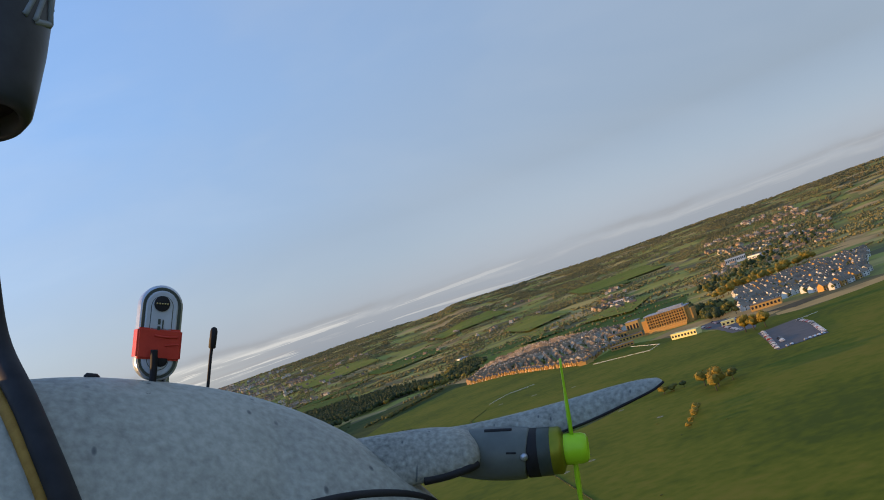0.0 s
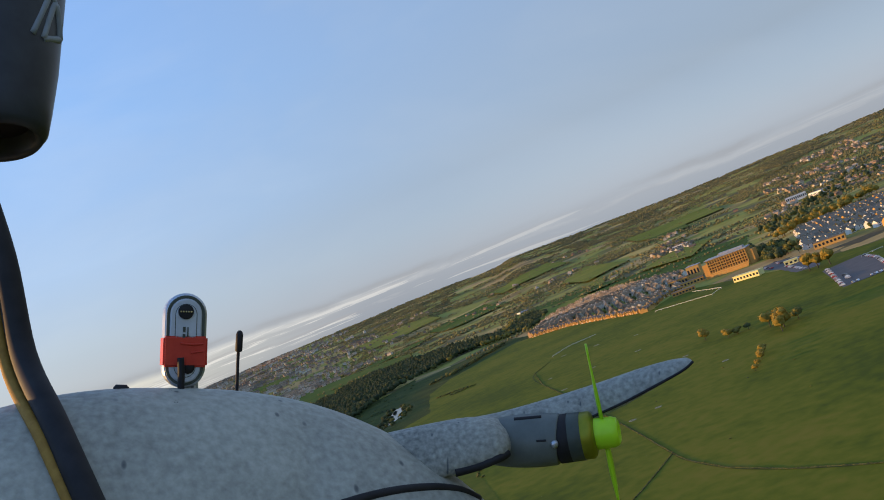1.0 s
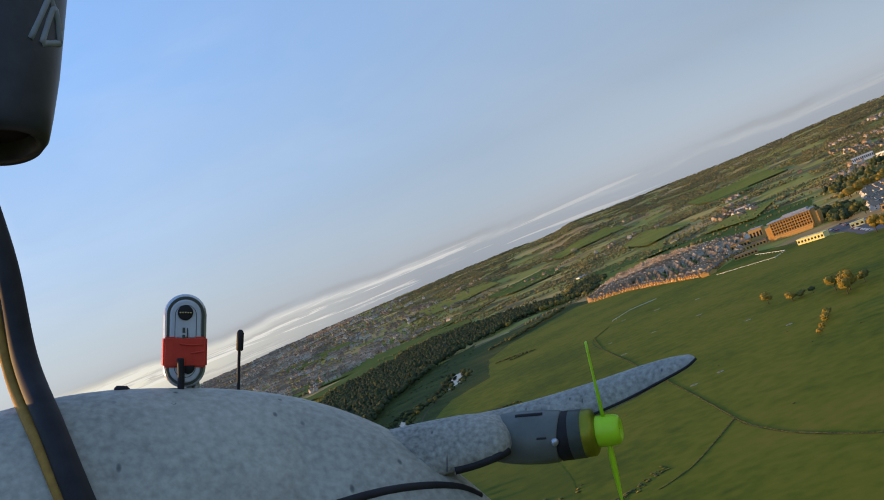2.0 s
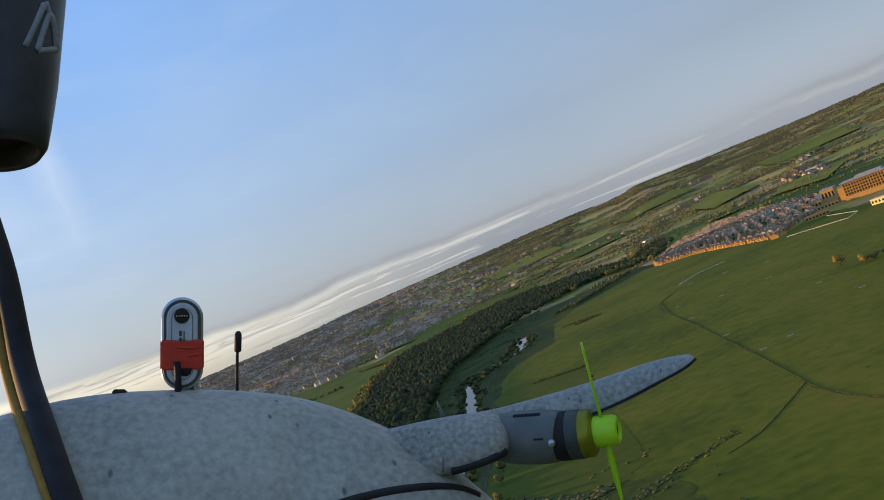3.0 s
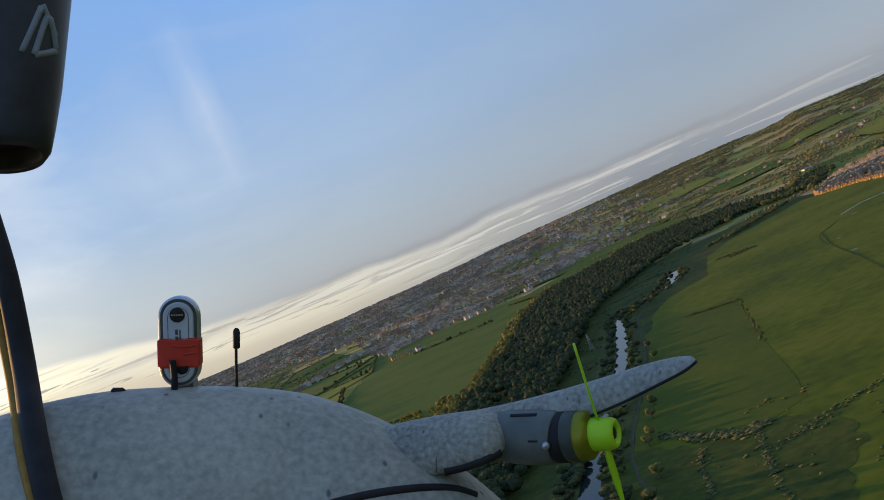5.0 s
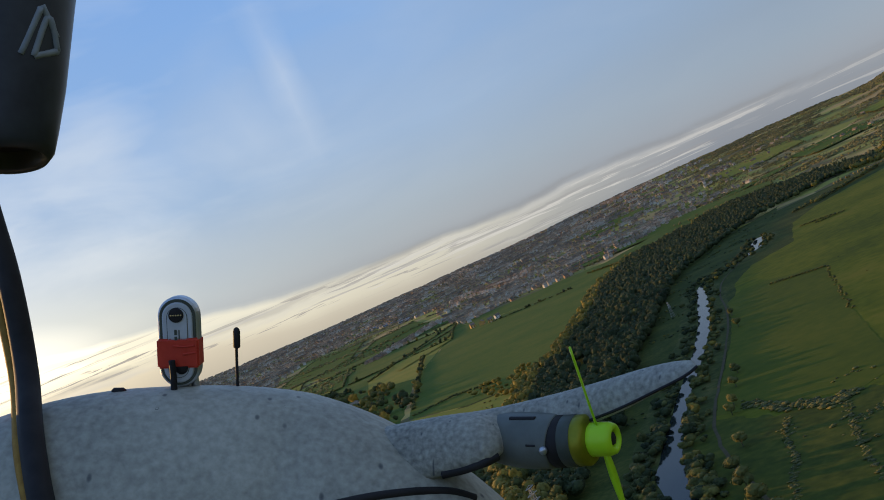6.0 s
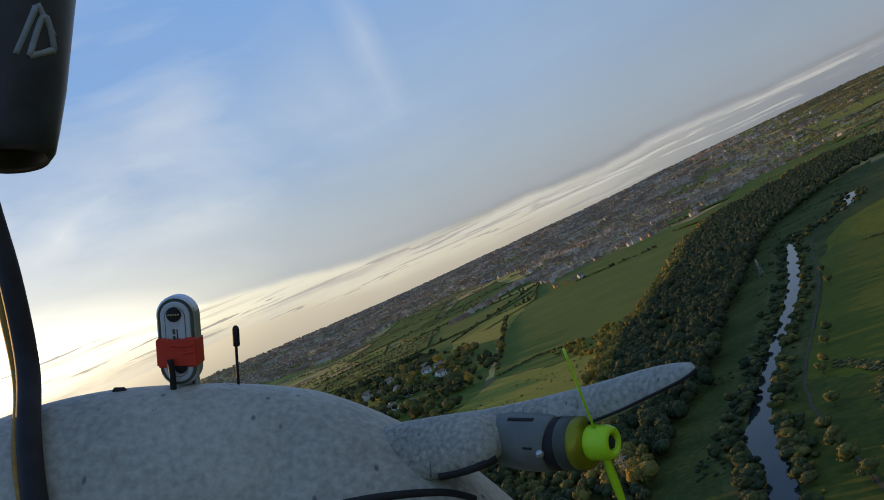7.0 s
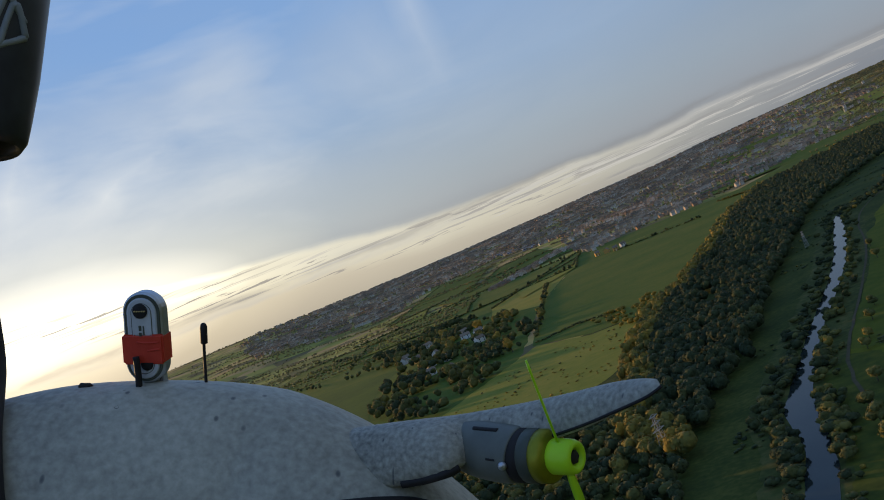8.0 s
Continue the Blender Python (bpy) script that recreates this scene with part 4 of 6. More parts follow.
# far fields on the slopes
FIELDS_WEST = [
    ([(-871, 2203), (-790, 2285), (-719, 2020), (-790, 2054)], M_STRAW), ([(-420, 1656), (-352, 1925), (-314, 1682), (-372, 1487)], M_STRAW), ([(-616, 2071), (-367, 2075), (-331, 1741), (-501, 1644)], M_PASTURE),
    ([(-865, 1956), (-616, 2071), (-514, 1658), (-774, 1843)], M_PASTURE), ([(-774, 2258), (-519, 2517), (-380, 2259), (-655, 2072)], M_PASTURE), ([(-719, 1824), (-514, 1644), (-607, 1588), (-712, 1603)], M_STRAW),
    ([(-961, 1955), (-782, 1837), (-712, 1603), (-924, 1675)], M_PASTURE), ([(-661, 2202), (-673, 2588), (-586, 2717), (-478, 2402)], M_PASTURE), ([(-929, 2438), (-853, 2450), (-811, 2407), (-850, 2330)], M_STRAW),
    ([(-898, 2257), (-912, 2794), (-760, 2830), (-680, 2290)], M_PASTURE),
]
FIELDS_MIDDLE = [
    ([(-70, 1880), (0, 1795), (232, 2150), (160, 2330)], M_PASTURE),
    ([(230, 2330), (400, 2420), (470, 2520), (300, 2480)], M_PASTURE),
    ([(542, 1823), (612, 2104), (692, 2035), (631, 1826)], M_STRAW), ([(-271, 2292), (241, 2392), (339, 2171), (-73, 2127)], M_PASTURE), ([(241, 2392), (355, 2286), (339, 2171), (236, 2240)], M_PASTURE),
    ([(550, 2090), (731, 2104), (743, 1874), (563, 1823)], M_PASTURE), ([(424, 1746), (558, 2047), (644, 1767), (505, 1611)], M_STRAW), ([(-33, 2575), (214, 2710), (283, 2495), (6, 2409)], M_PASTURE),
    ([(497, 2752), (692, 2839), (701, 2589), (510, 2505)], M_PASTURE), ([(342, 3120), (588, 3174), (587, 2967), (352, 2896)], M_STRAW), ([(-104, 3115), (113, 3158), (135, 2992), (-86, 2957)], M_PASTURE),
]
FIELDS_EAST = [
    ([(701, 1995), (741, 2120), (796, 2143), (730, 1959)], M_STRAW), ([(1219, 2839), (1351, 2834), (1212, 2501), (1128, 2551)], M_PASTURE), ([(761, 1846), (933, 2052), (1001, 1980), (795, 1675)], M_STRAW),
    ([(799, 2450), (946, 2635), (935, 2295), (780, 2194)], M_STRAW), ([(1199, 2923), (1460, 2883), (1385, 2614), (1157, 2664)], M_STRAW), ([(771, 3114), (1040, 3231), (1024, 2981), (774, 2906)], M_STRAW),
]
FIELDS = FIELDS_WEST + FIELDS_MIDDLE + FIELDS_EAST
for i, (quad, mat) in enumerate(FIELDS):
    draped("field", quad, 1.2 + 0.12 * i, mat, {"pasture_grass": "green pasture on the valley slope", "yellow_and_sunlit_field": "yellow stubble field on the valley slope"}[mat.name])

for i, (quad, mat) in enumerate(FIELDS):
    hedge([quad[0], quad[1], quad[2]], 5.0, 4.5, "dark overgrown hedge round a hillside field", seed=60 + i)

# woods and lines of trees over the far country
CLEAR_TOWN = [(395, 1424), (462, 1127), (740, 939), (1056, 1380), (749, 1321), (645, 1512), (611, 1703), (510, 1654)]
far_trees = []
frng = random.Random(21)
for _ in range(470):
    a, r = frng.uniform(-0.57, 0.78), 1600 + 2980 * frng.random() ** 0.8
    x0, y0 = r * math.sin(a), r * math.cos(a)
    turn, n, step = frng.uniform(-0.5, 0.5), frng.randint(12, 56), frng.uniform(5.5, 9.0)
    thick = frng.choice((1.5, 3, 12))
    # tints grow duller with distance, painting in the haze
    mean = frng.choice((0.34, 0.42, 0.50, 0.58)) - 0.2 * (r - 1650) / 2700
    for i in range(n):
        x, y = x0 + math.cos(turn) * step * (i - n / 2) + frng.uniform(-thick, thick), y0 + math.sin(turn) * step * (i - n / 2) + frng.uniform(-thick, thick) * 2
        if math.hypot(x, y) < 4650 and (x > 120 or x < -560 or y > 2430) and not inside(x, y, MEADOW):
            rr = frng.uniform(2.4, 4.8)
            far_trees.append((x, y, rr, rr * frng.uniform(1.4, 2.0), max(0.05, min(0.95, frng.gauss(mean, 0.1)))))
while len(far_trees) < 47000:
    a, r = frng.uniform(-0.02, 0.78), 1600 + 3040 * frng.random() ** 0.75
    x, y = r * math.sin(a), r * math.cos(a)
    dense = noise.noise((x / 240, y / 170, 3)) + 0.6 * noise.noise((x / 75, y / 75, 8)) + 0.12 * (r - 2660) / 830
    if x < 130 + 0.1 * (r - 1600) or dense < 0.04 + 0.3 * frng.random() or inside(x, y, MEADOW) or inside(x, y, CLEAR_TOWN) or inside(x, y, STRIP) or any(inside(x, y, q) for q, m in FIELDS):
        continue
    line = 2.5 * noise.noise((x / 500, y / 500, 12)) + frng.choice((0.0, 0.0, 1.4))
    # here too haze is painted as a duller tint farther out
    hue = frng.gauss(0.42 - 0.22 * (r - 1650) / 2700 + 0.35 * noise.noise((x / 320, y / 320, 6)), 0.08)
    for i in range(frng.randint(1, 7)):
        rr = frng.uniform(2.4, 5.6) * (1 + (r - 1600) / 12000)
        far_trees.append((x + math.cos(line) * 5.5 * i + frng.uniform(-2, 2), y + math.sin(line) * 5.5 * i + frng.uniform(-2, 2), rr, rr * frng.uniform(0.8, 1.35), max(0.05, min(0.95, frng.gauss(hue, 0.09)))))
for _ in range(1300):
    a, r = frng.uniform(-0.75, -0.37), 1740 + 2920 * frng.random() ** 0.8
    x, y = r * math.sin(a), r * math.cos(a)
    if noise.noise((x / 240, y / 170, 3)) + 0.6 * noise.noise((x / 75, y / 75, 8)) > 0.05:
        rr = frng.uniform(2.6, 5.2)
        far_trees.append((x, y, rr, rr * frng.uniform(1.2, 1.7), max(0.05, min(0.95, frng.gauss(0.36, 0.12)))))
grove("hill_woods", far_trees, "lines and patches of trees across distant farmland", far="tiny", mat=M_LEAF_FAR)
DARKTREES = [(706, 1322), (675, 1137), (593, 1040), (601, 1079), (643, 1198)]
grove("copse", [spot(x, y, 4, 7, 0.34, 0.12) for x, y in scatter(DARKTREES, 10, seed=13)], "dark trees behind the grandstand", far=True)
for t in np.linspace(0, 1, 34):
    x, y, r, h, c = spot(759 + 233 * t + rng.uniform(-6, 6), 1318 + 91 * t + rng.uniform(-10, 10), 6, 9, 0.76, 0.07)
    tree(x, y, r, h, c, "broad golden autumn tree in a row", "row of golden trees")
grove("tree_row", [spot(816 + 647 * t + rng.uniform(-40, 40), 1438 + 640 * t + rng.uniform(-60, 60), 4, 8, 0.40, 0.10) for t in np.linspace(0, 1, 120)], "broad belt of dark trees behind the town", far=True)

# ---- towns ----
hrng = random.Random(31)


def streets(poly, turn, along, across, w, seed, keep=0.85):
    """House spots in rows that run at the given angle inside a stretch of plan."""
    r = random.Random(seed)
    a = radians(turn)
    cx, cy = sum(p[0] for p in poly) / len(poly), sum(p[1] for p in poly) / len(poly)
    out, reach = [], max(math.hypot(p[0] - cx, p[1] - cy) for p in poly)
    v = -reach
    while v < reach:
        u = -reach
        while u < reach:
            x, y = cx + u * math.cos(a) - v * math.sin(a), cy + u * math.sin(a) + v * math.cos(a)
            if inside(x, y, poly) and r.random() < keep:
                out.append((x, y, turn + r.gauss(0, 3), w * r.uniform(0.8, 1.2), r.uniform(7, 9), r.uniform(4.6, 6.2)))
            u += along * r.uniform(0.9, 1.15)
        v += across * r.uniform(0.85, 1.15)
    return out


TOWN = [(395, 1424), (427, 1372), (451, 1246), (462, 1127), (519, 1197), (558, 1216), (637, 1386), (645, 1512), (611, 1703), (510, 1654)]
TOWN_HOUSES = []
for k, (lo, hi, turn) in enumerate([(1000, 1230, 40), (1230, 1400, 72), (1400, 1530, 20), (1530, 1800, 95)]):
    TOWN_HOUSES += [h for h in streets(TOWN, turn, 8.6, 15.0, 8.0, 40 + k, 0.86) if lo <= h[1] < hi]
settlement("town", TOWN_HOUSES, "dense rows of brick terraces with slate roofs")
grove("town_trees", [spot(x, y, 2.5, 4.5, 0.42, 0.14) for x, y in scatter(TOWN, 30, 0.5, seed=41)], "small garden trees between the terraces", far=True)
settlement("town", streets([(1226, 1972), (1315, 2042), (1444, 2505), (1505, 2590), (1409, 2111), (1275, 2009)], 10, 18, 45, 14, 3, 0.7), "pale houses on the slope")
settlement("village", streets([(940, 2202), (1022, 2119), (946, 1975), (903, 2083)], 30, 16, 30, 12, 4, 0.7), "cluster of village houses among fields")
SUBURB = [(-1933, 3393), (-2181, 4014), (-1471, 4385), (-745, 4565), (-206, 4502), (520, 4200), (760, 3500), (520, 2760), (110, 2290), (-64, 2032), (-292, 2025), (-320, 1930), (-447, 2327), (-520, 2760), (-785, 3100), (-945, 2910), (-965, 2560), (-1265, 2600), (-1500, 2700)]
suburb = []
for k, (tx, ty) in enumerate([(a, b) for a in range(-2400, 900, 240) for b in range(1900, 4600, 240)]):
    cell = [(tx, ty), (tx + 240, ty), (tx + 240, ty + 240), (tx, ty + 240)]
    suburb += [s for s in streets(cell, math.degrees(-math.atan2(tx, ty)) + hrng.gauss(0, 14), 9.5, 46, 7.6, 50 + k, 0.86) if inside(s[0], s[1], SUBURB)]
thinner = lambda x, y: 1.15 - (x + 40) / 420 + 0.9 * noise.noise((x / 150, y / 110, 2.0))
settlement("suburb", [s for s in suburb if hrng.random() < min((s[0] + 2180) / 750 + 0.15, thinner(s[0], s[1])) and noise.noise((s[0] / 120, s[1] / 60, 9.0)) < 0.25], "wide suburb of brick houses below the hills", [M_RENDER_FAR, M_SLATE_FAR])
st = []
for x, y in scatter(SUBURB, 19, 0.5, seed=77):
    thick = noise.noise((x / 120, y / 60, 9.0))
    if hrng.random() < 0.45 + 1.5 * thick:
        st.append(spot(x, y, 1.8, 4.6 if thick > 0.2 else 3.4, 0.26, 0.12, (1.3, 1.9)))
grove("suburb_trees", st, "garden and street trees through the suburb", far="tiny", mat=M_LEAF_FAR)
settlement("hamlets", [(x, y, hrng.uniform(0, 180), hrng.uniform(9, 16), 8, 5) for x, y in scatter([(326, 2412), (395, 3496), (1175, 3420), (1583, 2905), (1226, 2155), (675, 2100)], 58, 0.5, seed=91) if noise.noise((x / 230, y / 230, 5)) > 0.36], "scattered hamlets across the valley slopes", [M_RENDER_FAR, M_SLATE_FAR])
EAST_SIDE = [(960, 1640), (1178, 1700), (1290, 1720), (1720, 2300), (2060, 2950), (1681, 2904), (1300, 2150), (1050, 1850)]
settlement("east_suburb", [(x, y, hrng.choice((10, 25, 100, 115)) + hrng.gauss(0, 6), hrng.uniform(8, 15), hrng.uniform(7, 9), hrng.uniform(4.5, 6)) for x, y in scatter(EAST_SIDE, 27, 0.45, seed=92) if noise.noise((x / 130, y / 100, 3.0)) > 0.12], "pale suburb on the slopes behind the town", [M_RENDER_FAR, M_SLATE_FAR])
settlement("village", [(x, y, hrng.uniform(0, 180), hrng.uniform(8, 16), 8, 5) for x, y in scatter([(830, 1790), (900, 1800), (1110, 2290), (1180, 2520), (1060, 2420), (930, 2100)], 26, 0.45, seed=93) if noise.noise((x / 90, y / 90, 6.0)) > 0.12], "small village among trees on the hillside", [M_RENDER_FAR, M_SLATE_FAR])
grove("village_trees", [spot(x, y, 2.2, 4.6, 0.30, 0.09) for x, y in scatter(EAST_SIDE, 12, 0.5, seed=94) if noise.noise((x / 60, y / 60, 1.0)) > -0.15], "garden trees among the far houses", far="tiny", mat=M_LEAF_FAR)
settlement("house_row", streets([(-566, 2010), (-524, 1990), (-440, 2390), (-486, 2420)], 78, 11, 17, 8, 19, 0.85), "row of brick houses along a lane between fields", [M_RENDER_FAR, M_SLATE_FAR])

# ---- buildings at the edge of the common ----


def boxes(items):
    """Boxes joined in one bmesh: centre and size."""
    bm = bmesh.new()
    for (x, y, z), (w, d, h) in items:
        bmesh.ops.create_cube(bm, size=1.0, matrix=Matrix.Translation((x, y, z)) @ Matrix.Diagonal((w, d, h, 1)))
    return bm


def terraced_house():
    top = empty("terraced_house")
    v, f, s = house_shape(6.0, 8.5, 5.6, 3.2)
    part_mesh("wall", mesh_of("wall", v[:10], f[:4], [M_BRICK]), top, "warm brick wall")
    part_mesh("roof", mesh_of("roof", v[10:22], [tuple(i - 10 for i in g) for g in f[4:14]], [M_SLATE]), top, "grey slate roof")
    part("chimney", boxes([((1.9, 0, 9.0), (0.9, 1.3, 2.2))]), M_BRICK, top)
    for x, z in ((1.4, 4.2),):
        part("window", boxes([((x, -4.27, z), (1.2, 0.12, 1.5))]), M_GLASS, top)
    part("door", boxes([((1.4, -4.27, 1.05), (0.95, 0.1, 2.1))]), M_WHITE, top)
    gable = [(-3.0, 0.0), (0.0, 0.0), (0.0, 5.8), (-1.5, 8.4), (-3.0, 5.8)]
    vs = [(x, y, z) for y in (-5.3, -2.0) for x, z in gable]
    bay = part_mesh("bay", mesh_of("bay", vs, [(0, 1, 2, 3, 4), (9, 8, 7, 6, 5)] + [(i, i + 5, (i + 1) % 5 + 5, (i + 1) % 5) for i in range(5)], [M_BRICK]), top, "gabled brick bay")
    for s in (-1, 1):
        a, b = Vector((-1.5, 0, 8.5)), Vector((-1.5 + s * 1.8, 0, 5.4))
        vs = [(p.x, y, p.z + h) for y in (-5.6, -0.6) for h in (0.0, 0.22) for p in (a, b)]
        part_mesh("bay_roof", mesh_of("bay_roof", vs, [(0, 1, 3, 2), (4, 6, 7, 5), (0, 2, 6, 4), (1, 5, 7, 3), (0, 4, 5, 1), (2, 3, 7, 6)], [M_SLATE]), top, "steep slate bay roof")
    for z in (1.6, 4.3):
        part("window", boxes([((-1.5, -5.32, z), (1.5, 0.12, 1.5))]), M_GLASS, bay)
    return tagged(top, "brick terraced house with slate roof facing the common", "house", "terrace facing the common")




def detached_house(wall, w, d, h, label):
    top = empty("house")
    v, f, s = house_shape(w, d, h, d * 0.4)
    part_mesh("wall", mesh_of("wall", v[:10], f[:4], [wall]), top)
    part_mesh("roof", mesh_of("roof", v[10:22], [tuple(i - 10 for i in g) for g in f[4:14]], [M_SLATE]), top, "pitched tile roof")
    part("chimney", boxes([((w * 0.3, 0, h + d * 0.4 + 0.2), (0.8, 0.8, 2.0))]), M_SLATE, top)
    for y in (-d / 2 - 0.03, d / 2 + 0.03):
        for x, z in ((-w * 0.28, 1.5), (w * 0.28, 1.5), (-w * 0.28, 4.1), (w * 0.28, 4.1)):
            part("window", boxes([((x, y, z), (1.6, 0.12, 1.3))]), M_GLASS, top)
    part("door", boxes([((0, -d / 2 - 0.03, 1.05), (1.0, 0.1, 2.1))]), M_WHITE, top)
    return tagged(top, label, "house", "detached houses")


HOUSES_E = [(626, 1047), (640, 1022), (677, 1000), (662, 922), (722, 936), (963, 1236), (912, 1297), (786, 1308), (719, 1207)]
lots = [(x, y, a) for x, y, a, w, d, h in streets(HOUSES_E, 14, 12.5, 20, 9, 2, 0.85)]
lots += [(x, y, hrng.uniform(0, 90)) for x, y in scatter([(-538, 1403), (-377, 1261), (-294, 931), (-368, 933), (-489, 1176)], 62, 0.45, seed=15)]
lots += [(-245, 1702, 10), (-264, 1728, 80), (-235, 1728, 30), (-285, 1752, 20)]
houses = [detached_house(M_RENDERED, 9.5, 8.0, 5.4, "pale rendered house with a pitched roof among gardens"), detached_house(M_BRICK, 8.5, 8.5, 5.6, "brown brick house with a pitched roof among gardens"), detached_house(M_RENDERED, 12.0, 7.5, 5.0, "long pale house with a pitched roof among gardens")]
for i, (x, y, a) in enumerate(lots):
    m = pose(x, y, rise(x, y) - 0.1, 0, 0, a)
    if i < 3:
        houses[i].matrix_world = m
    else:
        copy_thing(houses[hrng.choice((0, 0, 2, 2, 1))], m)
grove("garden_trees", [spot(x, y, 2.4, 4.6, 0.45, 0.16) for x, y in scatter(HOUSES_E, 20, 0.5, seed=43)], "garden trees between the houses", far=True)

FRONT = [(392, 1412), (426, 1351), (438, 1228), (446, 1101), (469, 1124), (499, 1170), (536, 1180)]
first = terraced_house()
k = 0
for (x0, y0), (x1, y1) in zip(FRONT, FRONT[1:]):
    span = math.hypot(x1 - x0, y1 - y0)
    turn = math.degrees(math.atan2(y1 - y0, x1 - x0))
    for i in range(int(span / 6.2)):
        t = (i + 0.5) * 6.2 / span
        # the fronts look over the common
        m = pose(x0 + (x1 - x0) * t, y0 + (y1 - y0) * t, 0, 0, 0, turn) @ pose(0, 6.0, 0, 0, 0, 0) if turn > -45 else pose(x0 + (x1 - x0) * t, y0 + (y1 - y0) * t, 0, 0, 0, turn + 180) @ pose(0, -6.0, 0)
        if hrng.random() < 0.1:
            continue
        if turn <= -45:
            m = pose(x0 + (x1 - x0) * t + 5.0, y0 + (y1 - y0) * t, 0, 0, 0, turn)
        m = m @ pose(0, hrng.uniform(-1.5, 2.5), -0.05, 0, 0, hrng.gauss(0, 4)) @ Matrix.Diagonal((1, 1, hrng.choice((0.7, 0.78, 0.82, 0.9)), 1))
        if k == 0:
            first.matrix_world = m
        else:
            copy_thing(first, m)
        k += 1


def grandstand():
    """A long stand: viewing steps below, a tall glazed brick front above, a flat canopy, and a stair block at each end."""
    length, deep, high = 53.0, 18.0, 21.5
    top = empty("grandstand", pose(595, 1162, 0, 0, 0, -46))
    part("wall", boxes([((0, 2.0, high / 2), (length, deep, high))]), M_BRICK, top, "tall brick front")
    for i in range(5):
        part("viewing_step", boxes([((0, -8.2 - i * 1.6, 2.6 - i * 0.5), (length - 2, 1.6, 5.2 - i * 1.0))]), M_BRICK, top)
    for i in range(15):
        for z in (7.4, 10.9, 14.4, 17.9):
            part("window", boxes([((-length / 2 + 3.0 + i * (length - 6) / 14, -7.08, z), (1.6, 0.3, 1.5))]), M_GLASS, top)
    for i in range(16):
        part("pier", boxes([((-length / 2 + 1.0 + i * (length - 2) / 15, -7.4, high / 2 + 2), (0.7, 0.9, high - 4.5))]), M_BRICK, top)
    for z in (9.2, 12.7, 16.2):
        part("balcony", boxes([((0, -7.7, z), (length - 1, 1.4, 0.5))]), M_BRICK, top)
    part("canopy", boxes([((0, 1.6, high + 0.6), (length + 3, deep + 3, 1.2))]), M_METAL, top, "flat grey metal canopy")
    part("plant_room", boxes([((6, 4, high + 2.4), (length * 0.6, 8, 2.6))]), M_METAL, top, "grey roof structure")
    for x in (-length / 2 - 3.6, length / 2 + 3.6):
        part("stair_block", boxes([((x, 2, high / 2 - 2), (7.0, deep - 3, high - 4.0))]), M_BRICK, top, "square brick stair block")
    return tagged(top, "large orange-brick grandstand with a flat metal canopy", "grandstand")


grandstand()


def low_block(name, x, y, turn, w, d, h, mat, roof, label, category):
    top = empty(name, pose(x, y, rise(x, y) - 0.2, 0, 0, turn))
    part("wall", boxes([((0, 0, h / 2), (w, d, h))]), mat, top)
    part("roof", boxes([((0, 0, h + 0.25), (w + 0.8, d + 0.8, 0.5))]), roof, top)
    n = max(2, int(w / 4))
    for i in range(n):
        part("window", boxes([((-w / 2 + (i + 0.5) * w / n, -d / 2 - 0.04, h * 0.55), (w / n * 0.55, 0.12, h * 0.4))]), M_GLASS, top)
    return tagged(top, label, category)


low_block("pavilion", 530, 1007, -64, 34, 10, 6.0, M_CREAM, M_CREAM, "long cream pavilion with sunlit walls", "pavilion")
low_block("weighing_room", 564, 1253, -38, 26, 14, 9, M_BRICK, M_SLATE, "square brick building beside the grandstand", "building")
low_block("clubhouse", 603, 1280, -40, 18, 16, 16, M_BRICK, M_METAL, "tall narrow brick block beside the grandstand", "building")
low_block("brick_hall", 554, 1196, -30, 30, 10, 6, M_BRICK, M_SLATE, "low brick hall in front of the terraces", "building")
low_block("sports_hall", 630, 997, -40, 34, 14, 7, M_BRICK, M_SLATE, "low orange-brick hall by the car park", "building")
low_block("kiosk", 560, 967, -36, 14, 7, 5, M_CREAM, M_CREAM, "small yellow hut by the car park", "hut")
low_block("stable_block", 510, 1132, -30, 28, 8, 5, M_BRICK, M_SLATE, "low brick stable range", "building")

for x, y, a, w, d, h, mat, roof, what in [(768, 1997, 60, 40, 14, 6, M_CREAM, M_SLATE, "long pale barn among hedged fields"), (589, 2114, 20, 22, 12, 5, M_METAL, M_METAL, "grey metal barn beside trees"), (1251, 2037, -30, 46, 16, 14, M_WHITE, M_SLATE, "large white house before dark woods"), (1256, 1961, -80, 40, 14, 10, M_WHITE, M_METAL, "pale long building before dark woods"), (978, 2095, -40, 34, 12, 9, M_WHITE, M_SLATE, "white house in a hillside village")]:
    low_block("farm_building", x, y, a, w, d, h, mat, roof, what, "building")
for i in range(9):
    low_block("shed", -800 + 34 * i + hrng.uniform(-10, 10), 3170 - 42 * i + hrng.uniform(-50, 50), 15 + hrng.uniform(-8, 8), 40, 16, 6, M_METAL, M_METAL, "long pale industrial shed with a grey metal roof", "shed")
flat_sheet("car_park", [(500, 821), (541, 820), (513, 750), (472, 679), (432, 691)], 0.24, M_ASPHALT, "grey asphalt car park at the common's edge", "car park")
flat_sheet("car_park", ragged([(561, 1049), (592, 1056), (598, 1000), (559, 912), (528, 866), (515, 889), (543, 964)], 10, 1.5), 0.22, M_ASPHALT, "worn asphalt road beside the pavilion", "road")
flat_sheet("yard", ragged([(596, 955), (639, 943), (651, 920), (602, 905)], 8, 1.5), 0.22, M_DIRT, "bare brown yard beside a long brick hall", "yard")
